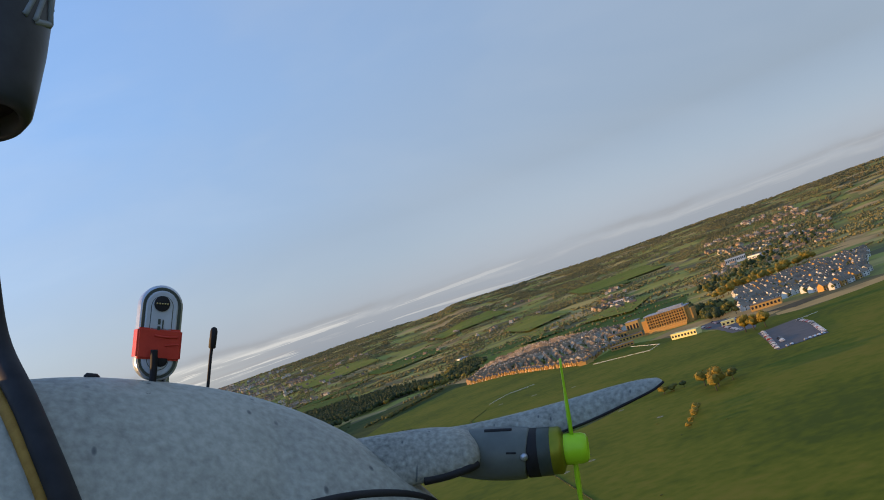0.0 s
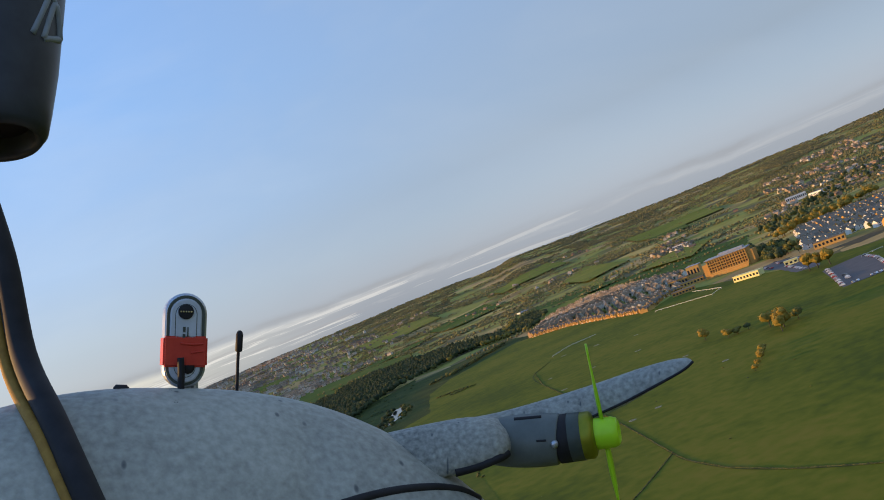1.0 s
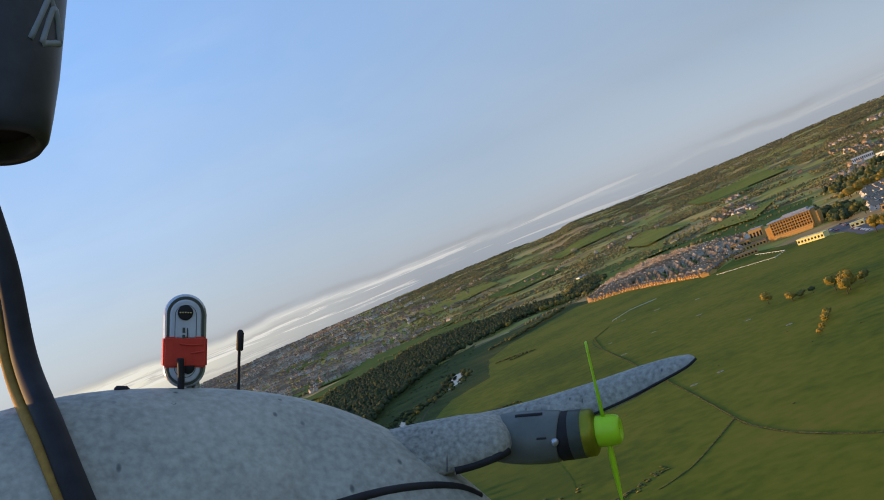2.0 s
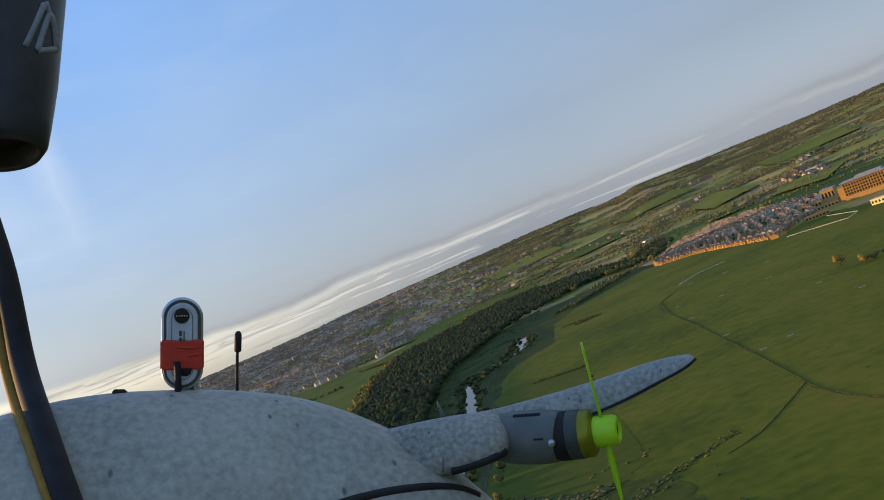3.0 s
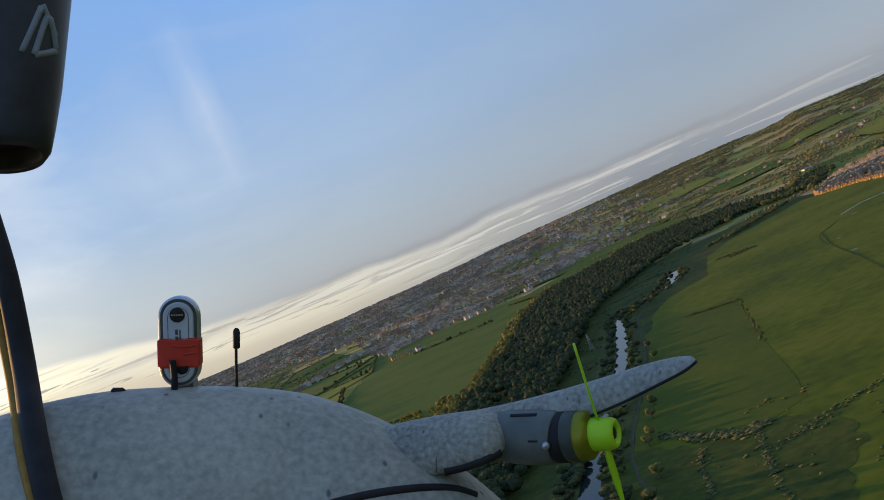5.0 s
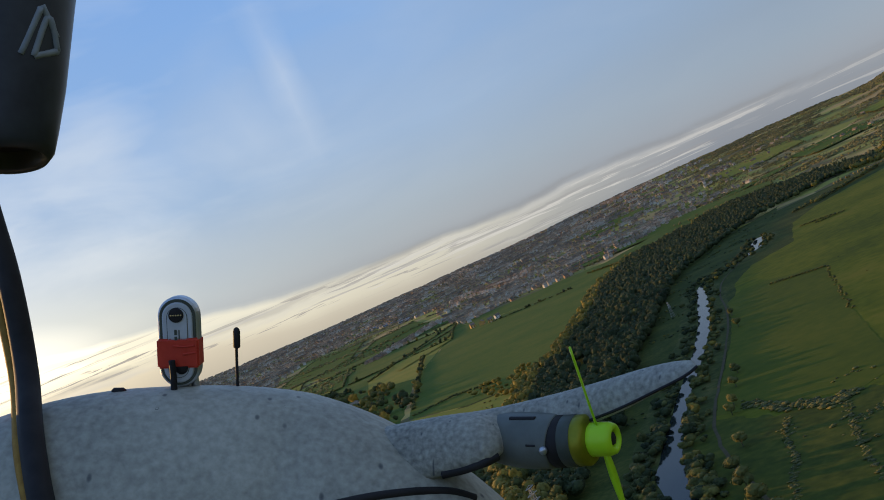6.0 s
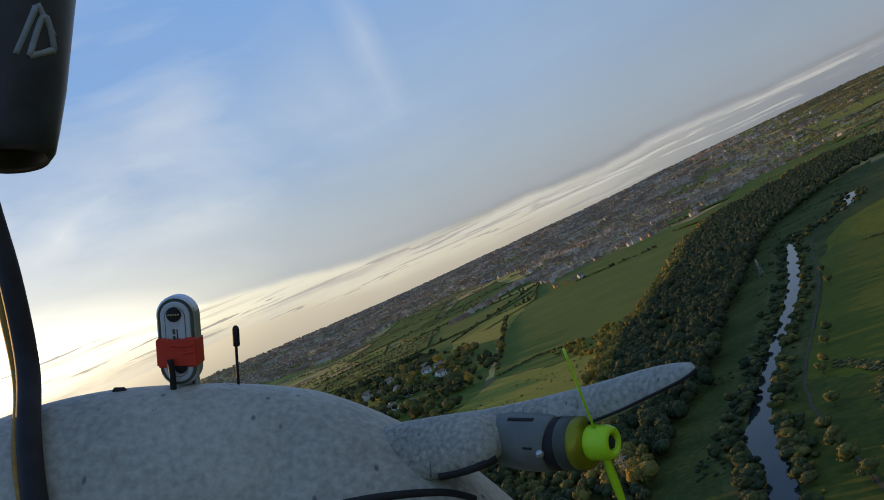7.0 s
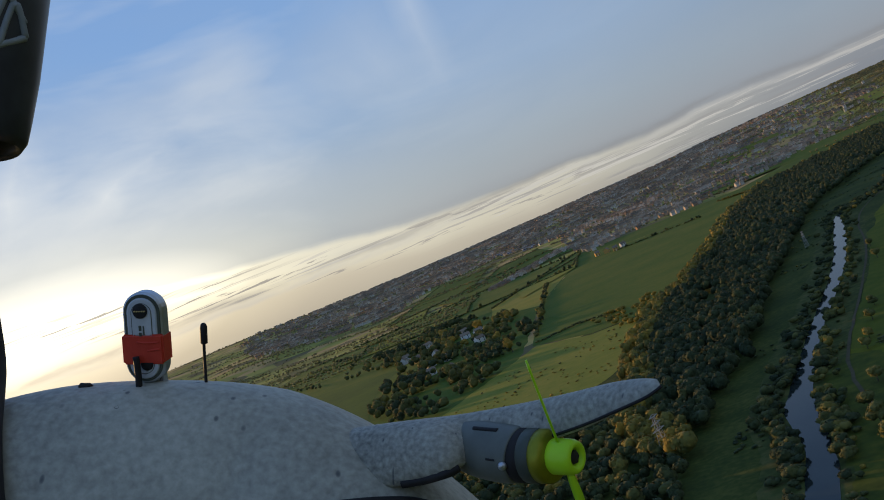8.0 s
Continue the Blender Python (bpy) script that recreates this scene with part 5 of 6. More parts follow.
for x, y, r, h, c in [(622, 1121, 6.5, 12, 0.56), (632, 1111, 5.5, 11, 0.48), (626, 1080, 6.0, 12, 0.62), (641, 1090, 6.5, 13, 0.54), (618, 1043, 5.0, 10, 0.5), (653, 1130, 6.0, 12, 0.58), (667, 1168, 6.5, 13, 0.5), (681, 1202, 6.0, 12, 0.46), (644, 1148, 5.5, 11, 0.6)]:
    tree(x, y, r, h, c, "round green and gold tree beside the grandstand", "trees beside the grandstand")

CAR_PAINT = [material("car_paint_" + n, [(0.3, c), (0.7, tuple(v * 1.15 for v in c))], 0.5, 2, 0.3, metal=0.2, coat=0.6) for n, c in (("white", (0.7, 0.7, 0.7)), ("silver", (0.4, 0.41, 0.43)), ("dark", (0.04, 0.045, 0.06)), ("red", (0.35, 0.03, 0.03)))]


def car(paint, label):
    top = empty("car")
    bm = bmesh.new()
    prof = [(-2.1, 0.35), (-2.15, 0.8), (-1.7, 0.95), (-1.2, 1.42), (0.5, 1.45), (1.15, 0.98), (2.05, 0.85), (2.15, 0.4)]
    left = [bm.verts.new((x, -0.85, z)) for x, z in prof]
    right = [bm.verts.new((x, 0.85, z)) for x, z in prof]
    bm.faces.new(left[::-1])
    bm.faces.new(right)
    for i in range(len(prof)):
        j = (i + 1) % len(prof)
        bm.faces.new((left[i], left[j], right[j], right[i]))
    part("body", bm, paint, top)
    part("windscreen", boxes([((0.84, 0, 1.22), (0.12, 1.5, 0.5))]), M_GLASS, top)
    for x in (-1.35, 1.35):
        for y in (-0.85, 0.85):
            bm = bmesh.new()
            bmesh.ops.create_cone(bm, cap_ends=True, segments=12, radius1=0.33, radius2=0.33, depth=0.24, matrix=Matrix.Translation((x, y, 0.33)) @ Matrix.Rotation(radians(90), 4, "X"))
            part("wheel", bm, M_ASPHALT, top)
    return tagged(top, label, "car", "parked cars")


crng = random.Random(9)
models = [car(CAR_PAINT[i], s) for i, s in enumerate(("white hatchback car parked on asphalt", "silver hatchback car parked on asphalt", "dark hatchback car parked on asphalt", "red hatchback car parked on asphalt"))]
spaces = []
for (x0, y0), (x1, y1), turn in [((436, 697), (502, 816), -40), ((440, 692), (472, 683), 72), ((476, 690), (513, 756), -40), ((517, 762), (538, 814), -30), ((457, 719), (471, 745), -40), ((523, 885), (552, 966), -30), ((554, 928), (585, 998), -30), ((555, 999), (567, 1042), -20), ((572, 1007), (588, 1050), -20)]:
    n = int(math.hypot(x1 - x0, y1 - y0) / 3.6)
    spaces += [(x0 + (x1 - x0) * (i + 0.5) / n, y0 + (y1 - y0) * (i + 0.5) / n, turn) for i in range(n) if i < 2 or crng.random() < 0.62]
for i, (x, y, turn) in enumerate(spaces):
    m = pose(x, y, 0.25, 0, 0, turn + crng.choice((0, 180)) + crng.gauss(0, 2))
    if i < 4:
        models[i].matrix_world = m
    else:
        copy_thing(models[crng.choice((0, 0, 1, 1, 2, 3))], m)


def white_rail(points, label):
    top = empty("running_rail")
    for (x0, y0), (x1, y1) in zip(points, points[1:]):
        n = max(1, int(math.hypot(x1 - x0, y1 - y0) / 8))
        d = Vector((x1 - x0, y1 - y0, 0))
        for i in range(n):
            p = Vector((x0, y0, 0.75)) + d * (i / n)
            part("post", boxes([((p.x, p.y, 0.7), (0.18, 0.18, 1.4))]), M_WHITE, top)
        bm = bmesh.new()
        mid = Vector(((x0 + x1) / 2, (y0 + y1) / 2, 1.4))
        bmesh.ops.create_cube(bm, size=1.0, matrix=Matrix.Translation(mid) @ d.to_track_quat("X", "Z").to_matrix().to_4x4() @ Matrix.Diagonal((d.length, 0.25, 0.3, 1)))
        part("rail", bm, M_WHITE, top)
    return tagged(top, label, "rail")


white_rail([(439, 1064), (476, 994), (501, 1019), (506, 1101)], "white running rail round the grass in front of the stand")
white_rail([(531, 804), (554, 803)], "white fence beside the car park")
white_rail([(306, 1053), (338, 1086), (372, 1086)], "white rail along a gallop on the common")


def pylon(x, y, turn, high):
    """A lattice tower with three pairs of arms."""
    top = empty("pylon", pose(x, y, 0, 0, 0, turn))
    m = M_PYLON

    def bar(bm, a, b, r):
        a, b = Vector(a), Vector(b)
        bmesh.ops.create_cone(bm, cap_ends=True, segments=5, radius1=r, radius2=r, depth=(b - a).length, matrix=Matrix.Translation((a + b) / 2) @ (b - a).to_track_quat("Z", "Y").to_matrix().to_4x4())

    foot, head = high * 0.10, high * 0.022
    for sx, sy in ((1, 1), (1, -1), (-1, 1), (-1, -1)):
        bm = bmesh.new()
        bar(bm, (sx * foot, sy * foot, 0), (sx * head, sy * head, high * 0.9), 0.07)
        part("leg", bm, m, top)
    bm = bmesh.new()
    for i in range(9):
        z0, z1 = high * 0.9 * i / 9, high * 0.9 * (i + 1) / 9
        w0, w1 = foot + (head - foot) * i / 9, foot + (head - foot) * (i + 1) / 9
        for sx, sy, tx, ty in ((1, 1, -1, 1), (-1, 1, -1, -1), (-1, -1, 1, -1), (1, -1, 1, 1)):
            bar(bm, (sx * w0, sy * w0, z0), (tx * w1, ty * w1, z1), 0.03)
            bar(bm, (tx * w0, ty * w0, z0), (sx * w1, sy * w1, z1), 0.03)
    part("bracing", bm, m, top)
    for z, w in ((0.62, 0.20), (0.76, 0.17), (0.90, 0.14)):
        bm = bmesh.new()
        for s in (-1, 1):
            bar(bm, (0, 0.25, z * high), (s * w * high, 0, z * high + 0.1), 0.13)
            bar(bm, (0, -0.25, z * high), (s * w * high, 0, z * high + 0.1), 0.13)
            bar(bm, (0, 0, (z + 0.05) * high), (s * w * high, 0, z * high + 0.1), 0.12)
        part("arm", bm, m, top)
    return tagged(top, "pale steel lattice pylon with three pairs of arms", "pylon")


M_PYLON = material("galvanised_steel", [(0.3, (0.38, 0.37, 0.34)), (0.7, (0.52, 0.50, 0.46))], 0.5, 3, 0.55, metal=0.4)
pylon(-70, 398, 60, 20)
pylon(18, 850, 60, 14)

from mathutils.bvhtree import BVHTree

# ---- the aircraft, in axes of its own: x to its side, y away, z up ----
CRAFT = look((0, 0, HIGH), Vector((0, 0, HIGH)) + ahead(0.6, 1.4), -22.6) @ Matrix.Rotation(radians(-90), 4, "X")


def at(px, py, d):
    """A point d metres away along the aircraft's sight line (px, py)."""
    return Vector(((px - 784) / 1800 * d, d, (443 - py) / 1800 * d))


def foam(name, low, high, grain, specks):
    """Moulded bead foam: a fine pebbled grain, with sparse specks painted dark as shaded dimples."""
    m = material(name, [(0.34, low), (0.5, tuple((a + b) / 2 for a, b in zip(low, high))), (0.66, high)], 9, 5, 0.52, bump=0.7, bump_scale=grain, fine=0.48, fine_scale=grain, spec=0.4)
    n, l = m.node_tree.nodes, m.node_tree.links
    b = n["Principled BSDF"]
    was = b.inputs["Base Color"].links[0].from_socket
    tc = n.new("ShaderNodeTexCoord")
    v = n.new("ShaderNodeTexVoronoi")
    v.voronoi_dimensions = "2D"
    v.inputs["Scale"].default_value = specks
    mp = n.new("ShaderNodeMapping")
    mp.inputs["Scale"].default_value = (1.0, 0.8, 0.0)
    l.new(tc.outputs["Object"], mp.inputs["Vector"])
    l.new(mp.outputs[0], v.inputs["Vector"])
    r = ramp(n, [(0.0, 0.8), (0.035, 0.6), (0.065, 0.0)])
    l.new(v.outputs["Distance"], r.inputs[0])
    mx = n.new("ShaderNodeMix")
    mx.data_type = "RGBA"
    few = ramp(n, [(0.0, 0.0), (0.30, 0.0), (0.55, 1.0)])
    sep = n.new("ShaderNodeSeparateColor")
    l.new(v.outputs["Color"], sep.inputs[0])
    l.new(sep.outputs[0], few.inputs[0])
    seldom = n.new("ShaderNodeMath")
    seldom.operation = "MULTIPLY"
    l.new(r.outputs[0], seldom.inputs[0])
    l.new(few.outputs[0], seldom.inputs[1])
    l.new(seldom.outputs[0], mx.inputs[0])
    l.new(was, mx.inputs[6])
    mx.inputs[7].default_value = (0.035, 0.04, 0.05, 1)
    l.new(mx.outputs[2], b.inputs["Base Color"])
    return m


M_FOAM = foam("grey_foam", (0.245, 0.236, 0.190), (0.48, 0.463, 0.380), 210, 38)
M_FOAM_WING = foam("grey_wing_foam", (0.14, 0.134, 0.108), (0.46, 0.440, 0.360), 330, 90)
# dark colour that stands for the shade inside the foam's pits
M_DIMPLE = material("shaded_foam_pit", [(0.3, (0.030, 0.033, 0.036)), (0.7, (0.075, 0.078, 0.080))], 700, 3, 0.8)
M_BLACK = material("black_plastic", [(0.3, (0.012, 0.010, 0.010)), (0.7, (0.024, 0.021, 0.021))], 60, 4, 0.65)
M_GREYPL = material("grey_plastic", [(0.3, (0.050, 0.058, 0.044)), (0.7, (0.085, 0.094, 0.072))], 60, 4, 0.45, bump=0.1, bump_scale=300)
M_FAIRING = material("smooth_grey_plastic", [(0.3, (0.105, 0.112, 0.094)), (0.7, (0.150, 0.158, 0.134))], 60, 4, 0.42, bump=0.1, bump_scale=300)
M_LIME = material("lime_plastic", [(0.3, (0.38, 0.68, 0.016)), (0.7, (0.50, 0.80, 0.028))], 40, 3, 0.35)
M_OLIVE = material("olive_anodised_metal", [(0.3, (0.20, 0.20, 0.015)), (0.7, (0.30, 0.28, 0.02))], 80, 3, 0.35, metal=0.5)
M_RED = material("red_tape", [(0.3, (0.50, 0.035, 0.018)), (0.7, (0.66, 0.06, 0.03))], 60, 4, 0.45, bump=0.3, bump_scale=90)
M_SILVER = material("brushed_silver", [(0.3, (0.42, 0.44, 0.47)), (0.7, (0.56, 0.58, 0.61))], 90, 3, 0.32, metal=0.7)
M_FACE = material("pale_grey_shell", [(0.3, (0.45, 0.47, 0.50)), (0.7, (0.55, 0.57, 0.60))], 90, 3, 0.4, metal=0.2)
M_GOLD = material("gold_contacts", [(0.3, (0.75, 0.55, 0.22)), (0.7, (0.85, 0.65, 0.3))], 90, 2, 0.3, metal=0.9)
M_OCHRE = material("ochre_sunlight", [(0.3, (0.27, 0.14, 0.022)), (0.7, (0.36, 0.20, 0.035))], 200, 3, 0.7, bump=0.2, bump_scale=900)
M_LOGO = material("pale_print", [(0.3, (0.22, 0.245, 0.26)), (0.7, (0.28, 0.305, 0.32))], 90, 2, 0.6)

aircraft = tagged(empty("model_aircraft", CRAFT), "grey foam twin-motor model aircraft in banked flight", "aircraft")


def ridge(x):
    """Where the fuselage's back is highest, as seen along its side."""
    return 0.655 + 0.3 * min(0.0, x + 0.09)


def hull(x, y):
    """Height of the fuselage's upper skin."""
    s = x + 0.19
    drop = 3.85 * s ** 2.6 if s > 0 else 2.0 * s * s
    v = y - ridge(x)
    return -0.0850 - drop - (10.0 if v < 0 else 6.5) * v * v


def on_hull(px, py):
    d = 0.48
    while d < 0.655 and at(px, py, d).z > hull(at(px, py, d).x, d):
        d += 0.0005
    return at(px, py, d)


def build_fuselage():
    vs, fs = [], []
    nx, ny = 64, 40
    cx = -0.14
    for j in range(ny + 1):
        for i in range(nx + 1):
            s = -1.0 + 2.0 * i / nx
            x = cx + (0.36 * s if s < 0 else 0.195 * s)
            y = ridge(x) - 0.110 + 0.225 * j / ny
            vs.append((x, y, hull(x, y)))
    for j in range(ny):
        for i in range(nx):
            a = j * (nx + 1) + i
            fs.append((a, a + 1, a + nx + 2, a + nx + 1))
    ring = [i for i in range(nx + 1)] + [(j + 1) * (nx + 1) - 1 for j in range(1, ny + 1)] + [ny * (nx + 1) + i for i in range(nx - 1, -1, -1)] + [j * (nx + 1) for j in range(ny - 1, 0, -1)]
    n = len(vs)
    for k in ring:
        x, y, z = vs[k]
        vs.append((cx + (x - cx) * 0.92, 0.63 + (y - 0.63) * 0.92, -0.32))
    for k in range(len(ring)):
        k2 = (k + 1) % len(ring)
        fs.append((ring[k], n + k, n + k2, ring[k2]))
    fs.append([n + k for k in range(len(ring))])
    part_mesh("fuselage", mesh_of("fuselage", vs, fs, [M_FOAM], smooth=True), aircraft, "rounded grey foam fuselage with dark specks")


def wing_mesh(sections, n=14):
    """Lofts aerofoil sections: leading point, trailing point, thickness."""
    vs, fs = [], []
    m = 2 * n
    for le, te, th in sections:
        for i in range(m):
            t = 2 * math.pi * i / m
            u = 0.5 - 0.5 * math.cos(t)
            w = math.sqrt(max(0.0, u)) * (1 - u) * 1.9
            vs.append(le.lerp(te, u) + Vector((0, 0, th * w * (0.7 if math.sin(t) >= 0 else -0.5))))
    for k in range(len(sections) - 1):
        for i in range(m):
            a, b = k * m + i, k * m + (i + 1) % m
            fs.append((a, a + m, b + m, b))
    fs.append(list(range(m)))
    fs.append([len(vs) - 1 - i for i in range(m)])
    return vs, fs


def build_wing():
    sections = [
        (at(430, 930, 0.636), at(330, 850, 0.667), 0.030), (at(640, 868, 0.632), at(520, 796, 0.666), 0.030), (at(790, 826, 0.625), at(660, 766, 0.665), 0.031), (at(878, 801, 0.622), at(760, 748, 0.663), 0.029), (at(912, 780, 0.639), at(830, 734, 0.660), 0.020), (at(980, 765, 0.629), at(910, 717, 0.655), 0.018),
        (at(1090, 722, 0.618), at(1040, 683, 0.640), 0.017), (at(1160, 688, 0.606), at(1130, 654, 0.626), 0.012), (at(1212, 661, 0.600), at(1188, 639, 0.613), 0.007), (at(1233, 645, 0.600), at(1222, 635, 0.605), 0.002),
    ]
    sections = [(a, b, c[0]) for a, b, c in zip([Vector(p) for p in smooth_line([tuple(s[0]) for s in sections], 3)], [Vector(p) for p in smooth_line([tuple(s[1]) for s in sections], 3)], smooth_line([(s[2],) for s in sections], 3))]
    # thin black cord that stands for the shade under the leading edge
    tube_part("edge_tape", [at(1000, 758, 0.627), at(1090, 722.5, 0.617), at(1160, 688.5, 0.606), at(1212, 661.5, 0.600), at(1234, 644, 0.600)], 0.0009, M_BLACK, aircraft, "thin black strip painting the shade under the wing's edge", 8)
    vs, fs = wing_mesh(sections)
    part_mesh("wing", mesh_of("wing", vs, fs, [M_FOAM_WING], smooth=True), aircraft, "speckled grey foam wing with a swept tip")
    skin = BVHTree.FromPolygons(vs, fs)
    nose = []
    for px in (790, 812, 834, 854, 872, 886):
        py = 870
        while py > 780 and skin.ray_cast(Vector((0, 0, 0)), at(px, py, 1.0).normalized())[0] is None:
            py -= 1
        way = at(px, py - 3, 1.0).normalized()
        near = skin.ray_cast(Vector((0, 0, 0)), way)
        nose.append(way * ((near[3] if near[0] is not None else 0.63) + 0.0014))
    # black cord laid where shade falls under the wing root
    tube_part("root_tape", nose, 0.0030, M_BLACK, aircraft, "black strip painting the shade under the wing root's nose", 10)


def turned(profile, a, b, segments=32):
    """A turned body along the line from a to b: (share of the length, radius) pairs."""
    d = b - a
    q = d.to_track_quat("Z", "Y").to_matrix()
    vs, fs = [], []
    for t, r in profile:
        for i in range(segments):
            w = 2 * math.pi * i / segments
            vs.append(a + d * t + q @ Vector((math.cos(w) * r, math.sin(w) * r, 0)))
    for k in range(len(profile) - 1):
        for i in range(segments):
            x, y = k * segments + i, k * segments + (i + 1) % segments
            fs.append((x, y, y + segments, x + segments))
    fs.append([segments - 1 - i for i in range(segments)])
    fs.append([len(vs) - segments + i for i in range(segments)])
    return vs, fs


def turned_part(name, profile, a, b, mat, parent, label="", segments=32):
    vs, fs = turned(profile, a, b, segments)
    return part_mesh(name, mesh_of(name, vs, fs, [mat], smooth=True), parent, label)


def tube_part(name, points, radius, mat, parent, label="", segments=10):
    """A round cord along a rounded line."""
    pts = [Vector(p) for p in smooth_line([tuple(p) for p in points], 6)]
    vs, fs = [], []
    for i, p in enumerate(pts):
        d = (pts[min(i + 1, len(pts) - 1)] - pts[max(0, i - 1)]).normalized()
        u = d.cross(Vector((0, 1, 0.01))).normalized()
        w = u.cross(d)
        for k in range(segments):
            a = 2 * math.pi * k / segments
            vs.append(p + u * math.cos(a) * radius + w * math.sin(a) * radius)
    for i in range(len(pts) - 1):
        for k in range(segments):
            a, b = i * segments + k, i * segments + (k + 1) % segments
            fs.append((a, b, b + segments, a + segments))
    fs.append([segments - 1 - k for k in range(segments)])
    fs.append([len(vs) - segments + k for k in range(segments)])
    return part_mesh(name, mesh_of(name, vs, fs, [mat], smooth=True), parent, label)


def nacelle_shape(a, b, n=36):
    """A smooth pod that swells out of the wing: share of the length, height, depth and lift of each section."""
    d = (b - a).normalized()
    side = Vector((-d.y, d.x, 0)).normalized()
    sections = smooth_line([(0.10, 0.0060, 0.0030, 0.0060), (0.22, 0.0105, 0.0055, 0.0055), (0.34, 0.0145, 0.0100, 0.0045), (0.47, 0.0168, 0.0150, 0.0026), (0.60, 0.0172, 0.0172, 0.0010), (0.685, 0.0166, 0.0166, 0.0003), (0.700, 0.0158, 0.0158, 0.0)], 4)
    vs, fs = [], []
    for t, high, deep, lift in sections:
        c = a + (b - a) * t + Vector((0, 0, lift))
        for i in range(n):
            w = 2 * math.pi * i / n
            vs.append(c + side * (deep * math.cos(w)) + Vector((0, 0, high * math.sin(w))))
    for k in range(len(sections) - 1):
        for i in range(n):
            x, y = k * n + i, k * n + (i + 1) % n
            fs.append((x, y, y + n, x + n))
    fs.append([n - 1 - i for i in range(n)])
    fs.append([len(vs) - n + i for i in range(n)])
    return vs, fs


def build_nacelle():
    a, b = at(760, 797, 0.672), at(1096, 769, 0.613)
    vs, fs = nacelle_shape(a, b)
    body = part_mesh("nacelle", mesh_of("nacelle", vs, fs, [M_FAIRING], smooth=True), aircraft, "smooth grey plastic motor nacelle")
    skin = BVHTree.FromPolygons(vs, fs)

    def on_nacelle(px, py):
        way = at(px, py, 1.0).normalized()
        found = skin.ray_cast(Vector((0, 0, 0)), way)
        return way * (found[3] if found[0] is not None else 0.63)

    turned_part("band", [(0.690, 0.0150), (0.695, 0.0156), (0.752, 0.0156), (0.757, 0.0150)], a, b, M_BLACK, body, "black band")
    turned_part("motor", [(0.750, 0.0150), (0.755, 0.0155), (0.812, 0.0155), (0.817, 0.0150)], a, b, M_GREYPL, body, "grey motor can")
    turned_part("motor_ring", [(0.810, 0.0146), (0.815, 0.0151), (0.858, 0.0151), (0.87, 0.0136), (0.88, 0.0098)], a, b, M_OLIVE, body, "olive yellow motor ring")
    spin = turned_part("spinner", [(0.86, 0.0094), (0.88, 0.0100), (0.962, 0.0098), (0.985, 0.0088), (0.994, 0.0066), (0.98, 0.0046), (0.945, 0.0044)], a, b, M_LIME, aircraft, "lime green propeller hub")
    turned_part("shaft_nut", [(0.943, 0.0040), (0.978, 0.0040), (0.983, 0.0030)], a, b, M_BLACK, spin, "black shaft nut", 6)
    d = (b - a).normalized()
    for turn in (14.0, 194.0):
        w = Matrix.Rotation(radians(turn), 3, d) @ d.cross(Vector((0, 1, 0))).normalized()
        side = d.cross(w).normalized()
        vs, fs = [], []
        hub = a + (b - a) * 0.92
        for i in range(9):
            t = i / 8
            chord = 0.0026 + 0.0028 * math.sin(math.pi * min(1, t * 1.1 + 0.12)) if t < 1 else 0.002
            pitch = radians(48 - 34 * t)
            c = side * math.cos(pitch) + d * math.sin(pitch)
            nrm = c.cross(w).normalized()
            p = hub + w * (0.008 + 0.052 * t)
            vs += [p - c * chord / 2, p + nrm * 0.0009, p + c * chord / 2, p - nrm * 0.0007]
        for i in range(8):
            for k in range(4):
                m, n = 4 * i + k, 4 * i + (k + 1) % 4
                fs.append((m, n, n + 4, m + 4))
        fs += [(3, 2, 1, 0), (32, 33, 34, 35)]
        part_mesh("blade", mesh_of("blade", vs, fs, [M_LIME], smooth=True), spin, "thin lime green propeller blade")
    p = on_nacelle(967, 791)
    turned_part("screw", [(0, 0.0022), (0.6, 0.0022), (0.8, 0.0026), (1.0, 0.0020)], p + Vector((0, 0.004, 0)), p + Vector((0.0008, -0.0022, 0)), M_SILVER, body, "silver screw", 12)
    tube_part("screw_channel", [on_nacelle(p, 784) + Vector((0, 0.0006, 0)) for p in (938, 946, 955)], 0.0009, M_BLACK, body, "dark groove beside the screw", 8)
    tube_part("slot", [on_nacelle(p, 741 - 0.04 * (p - 906)) + Vector((0, 0.0008, 0)) for p in (906, 916, 928, 940, 952)], 0.0014, M_BLACK, body, "dark cooling slot")


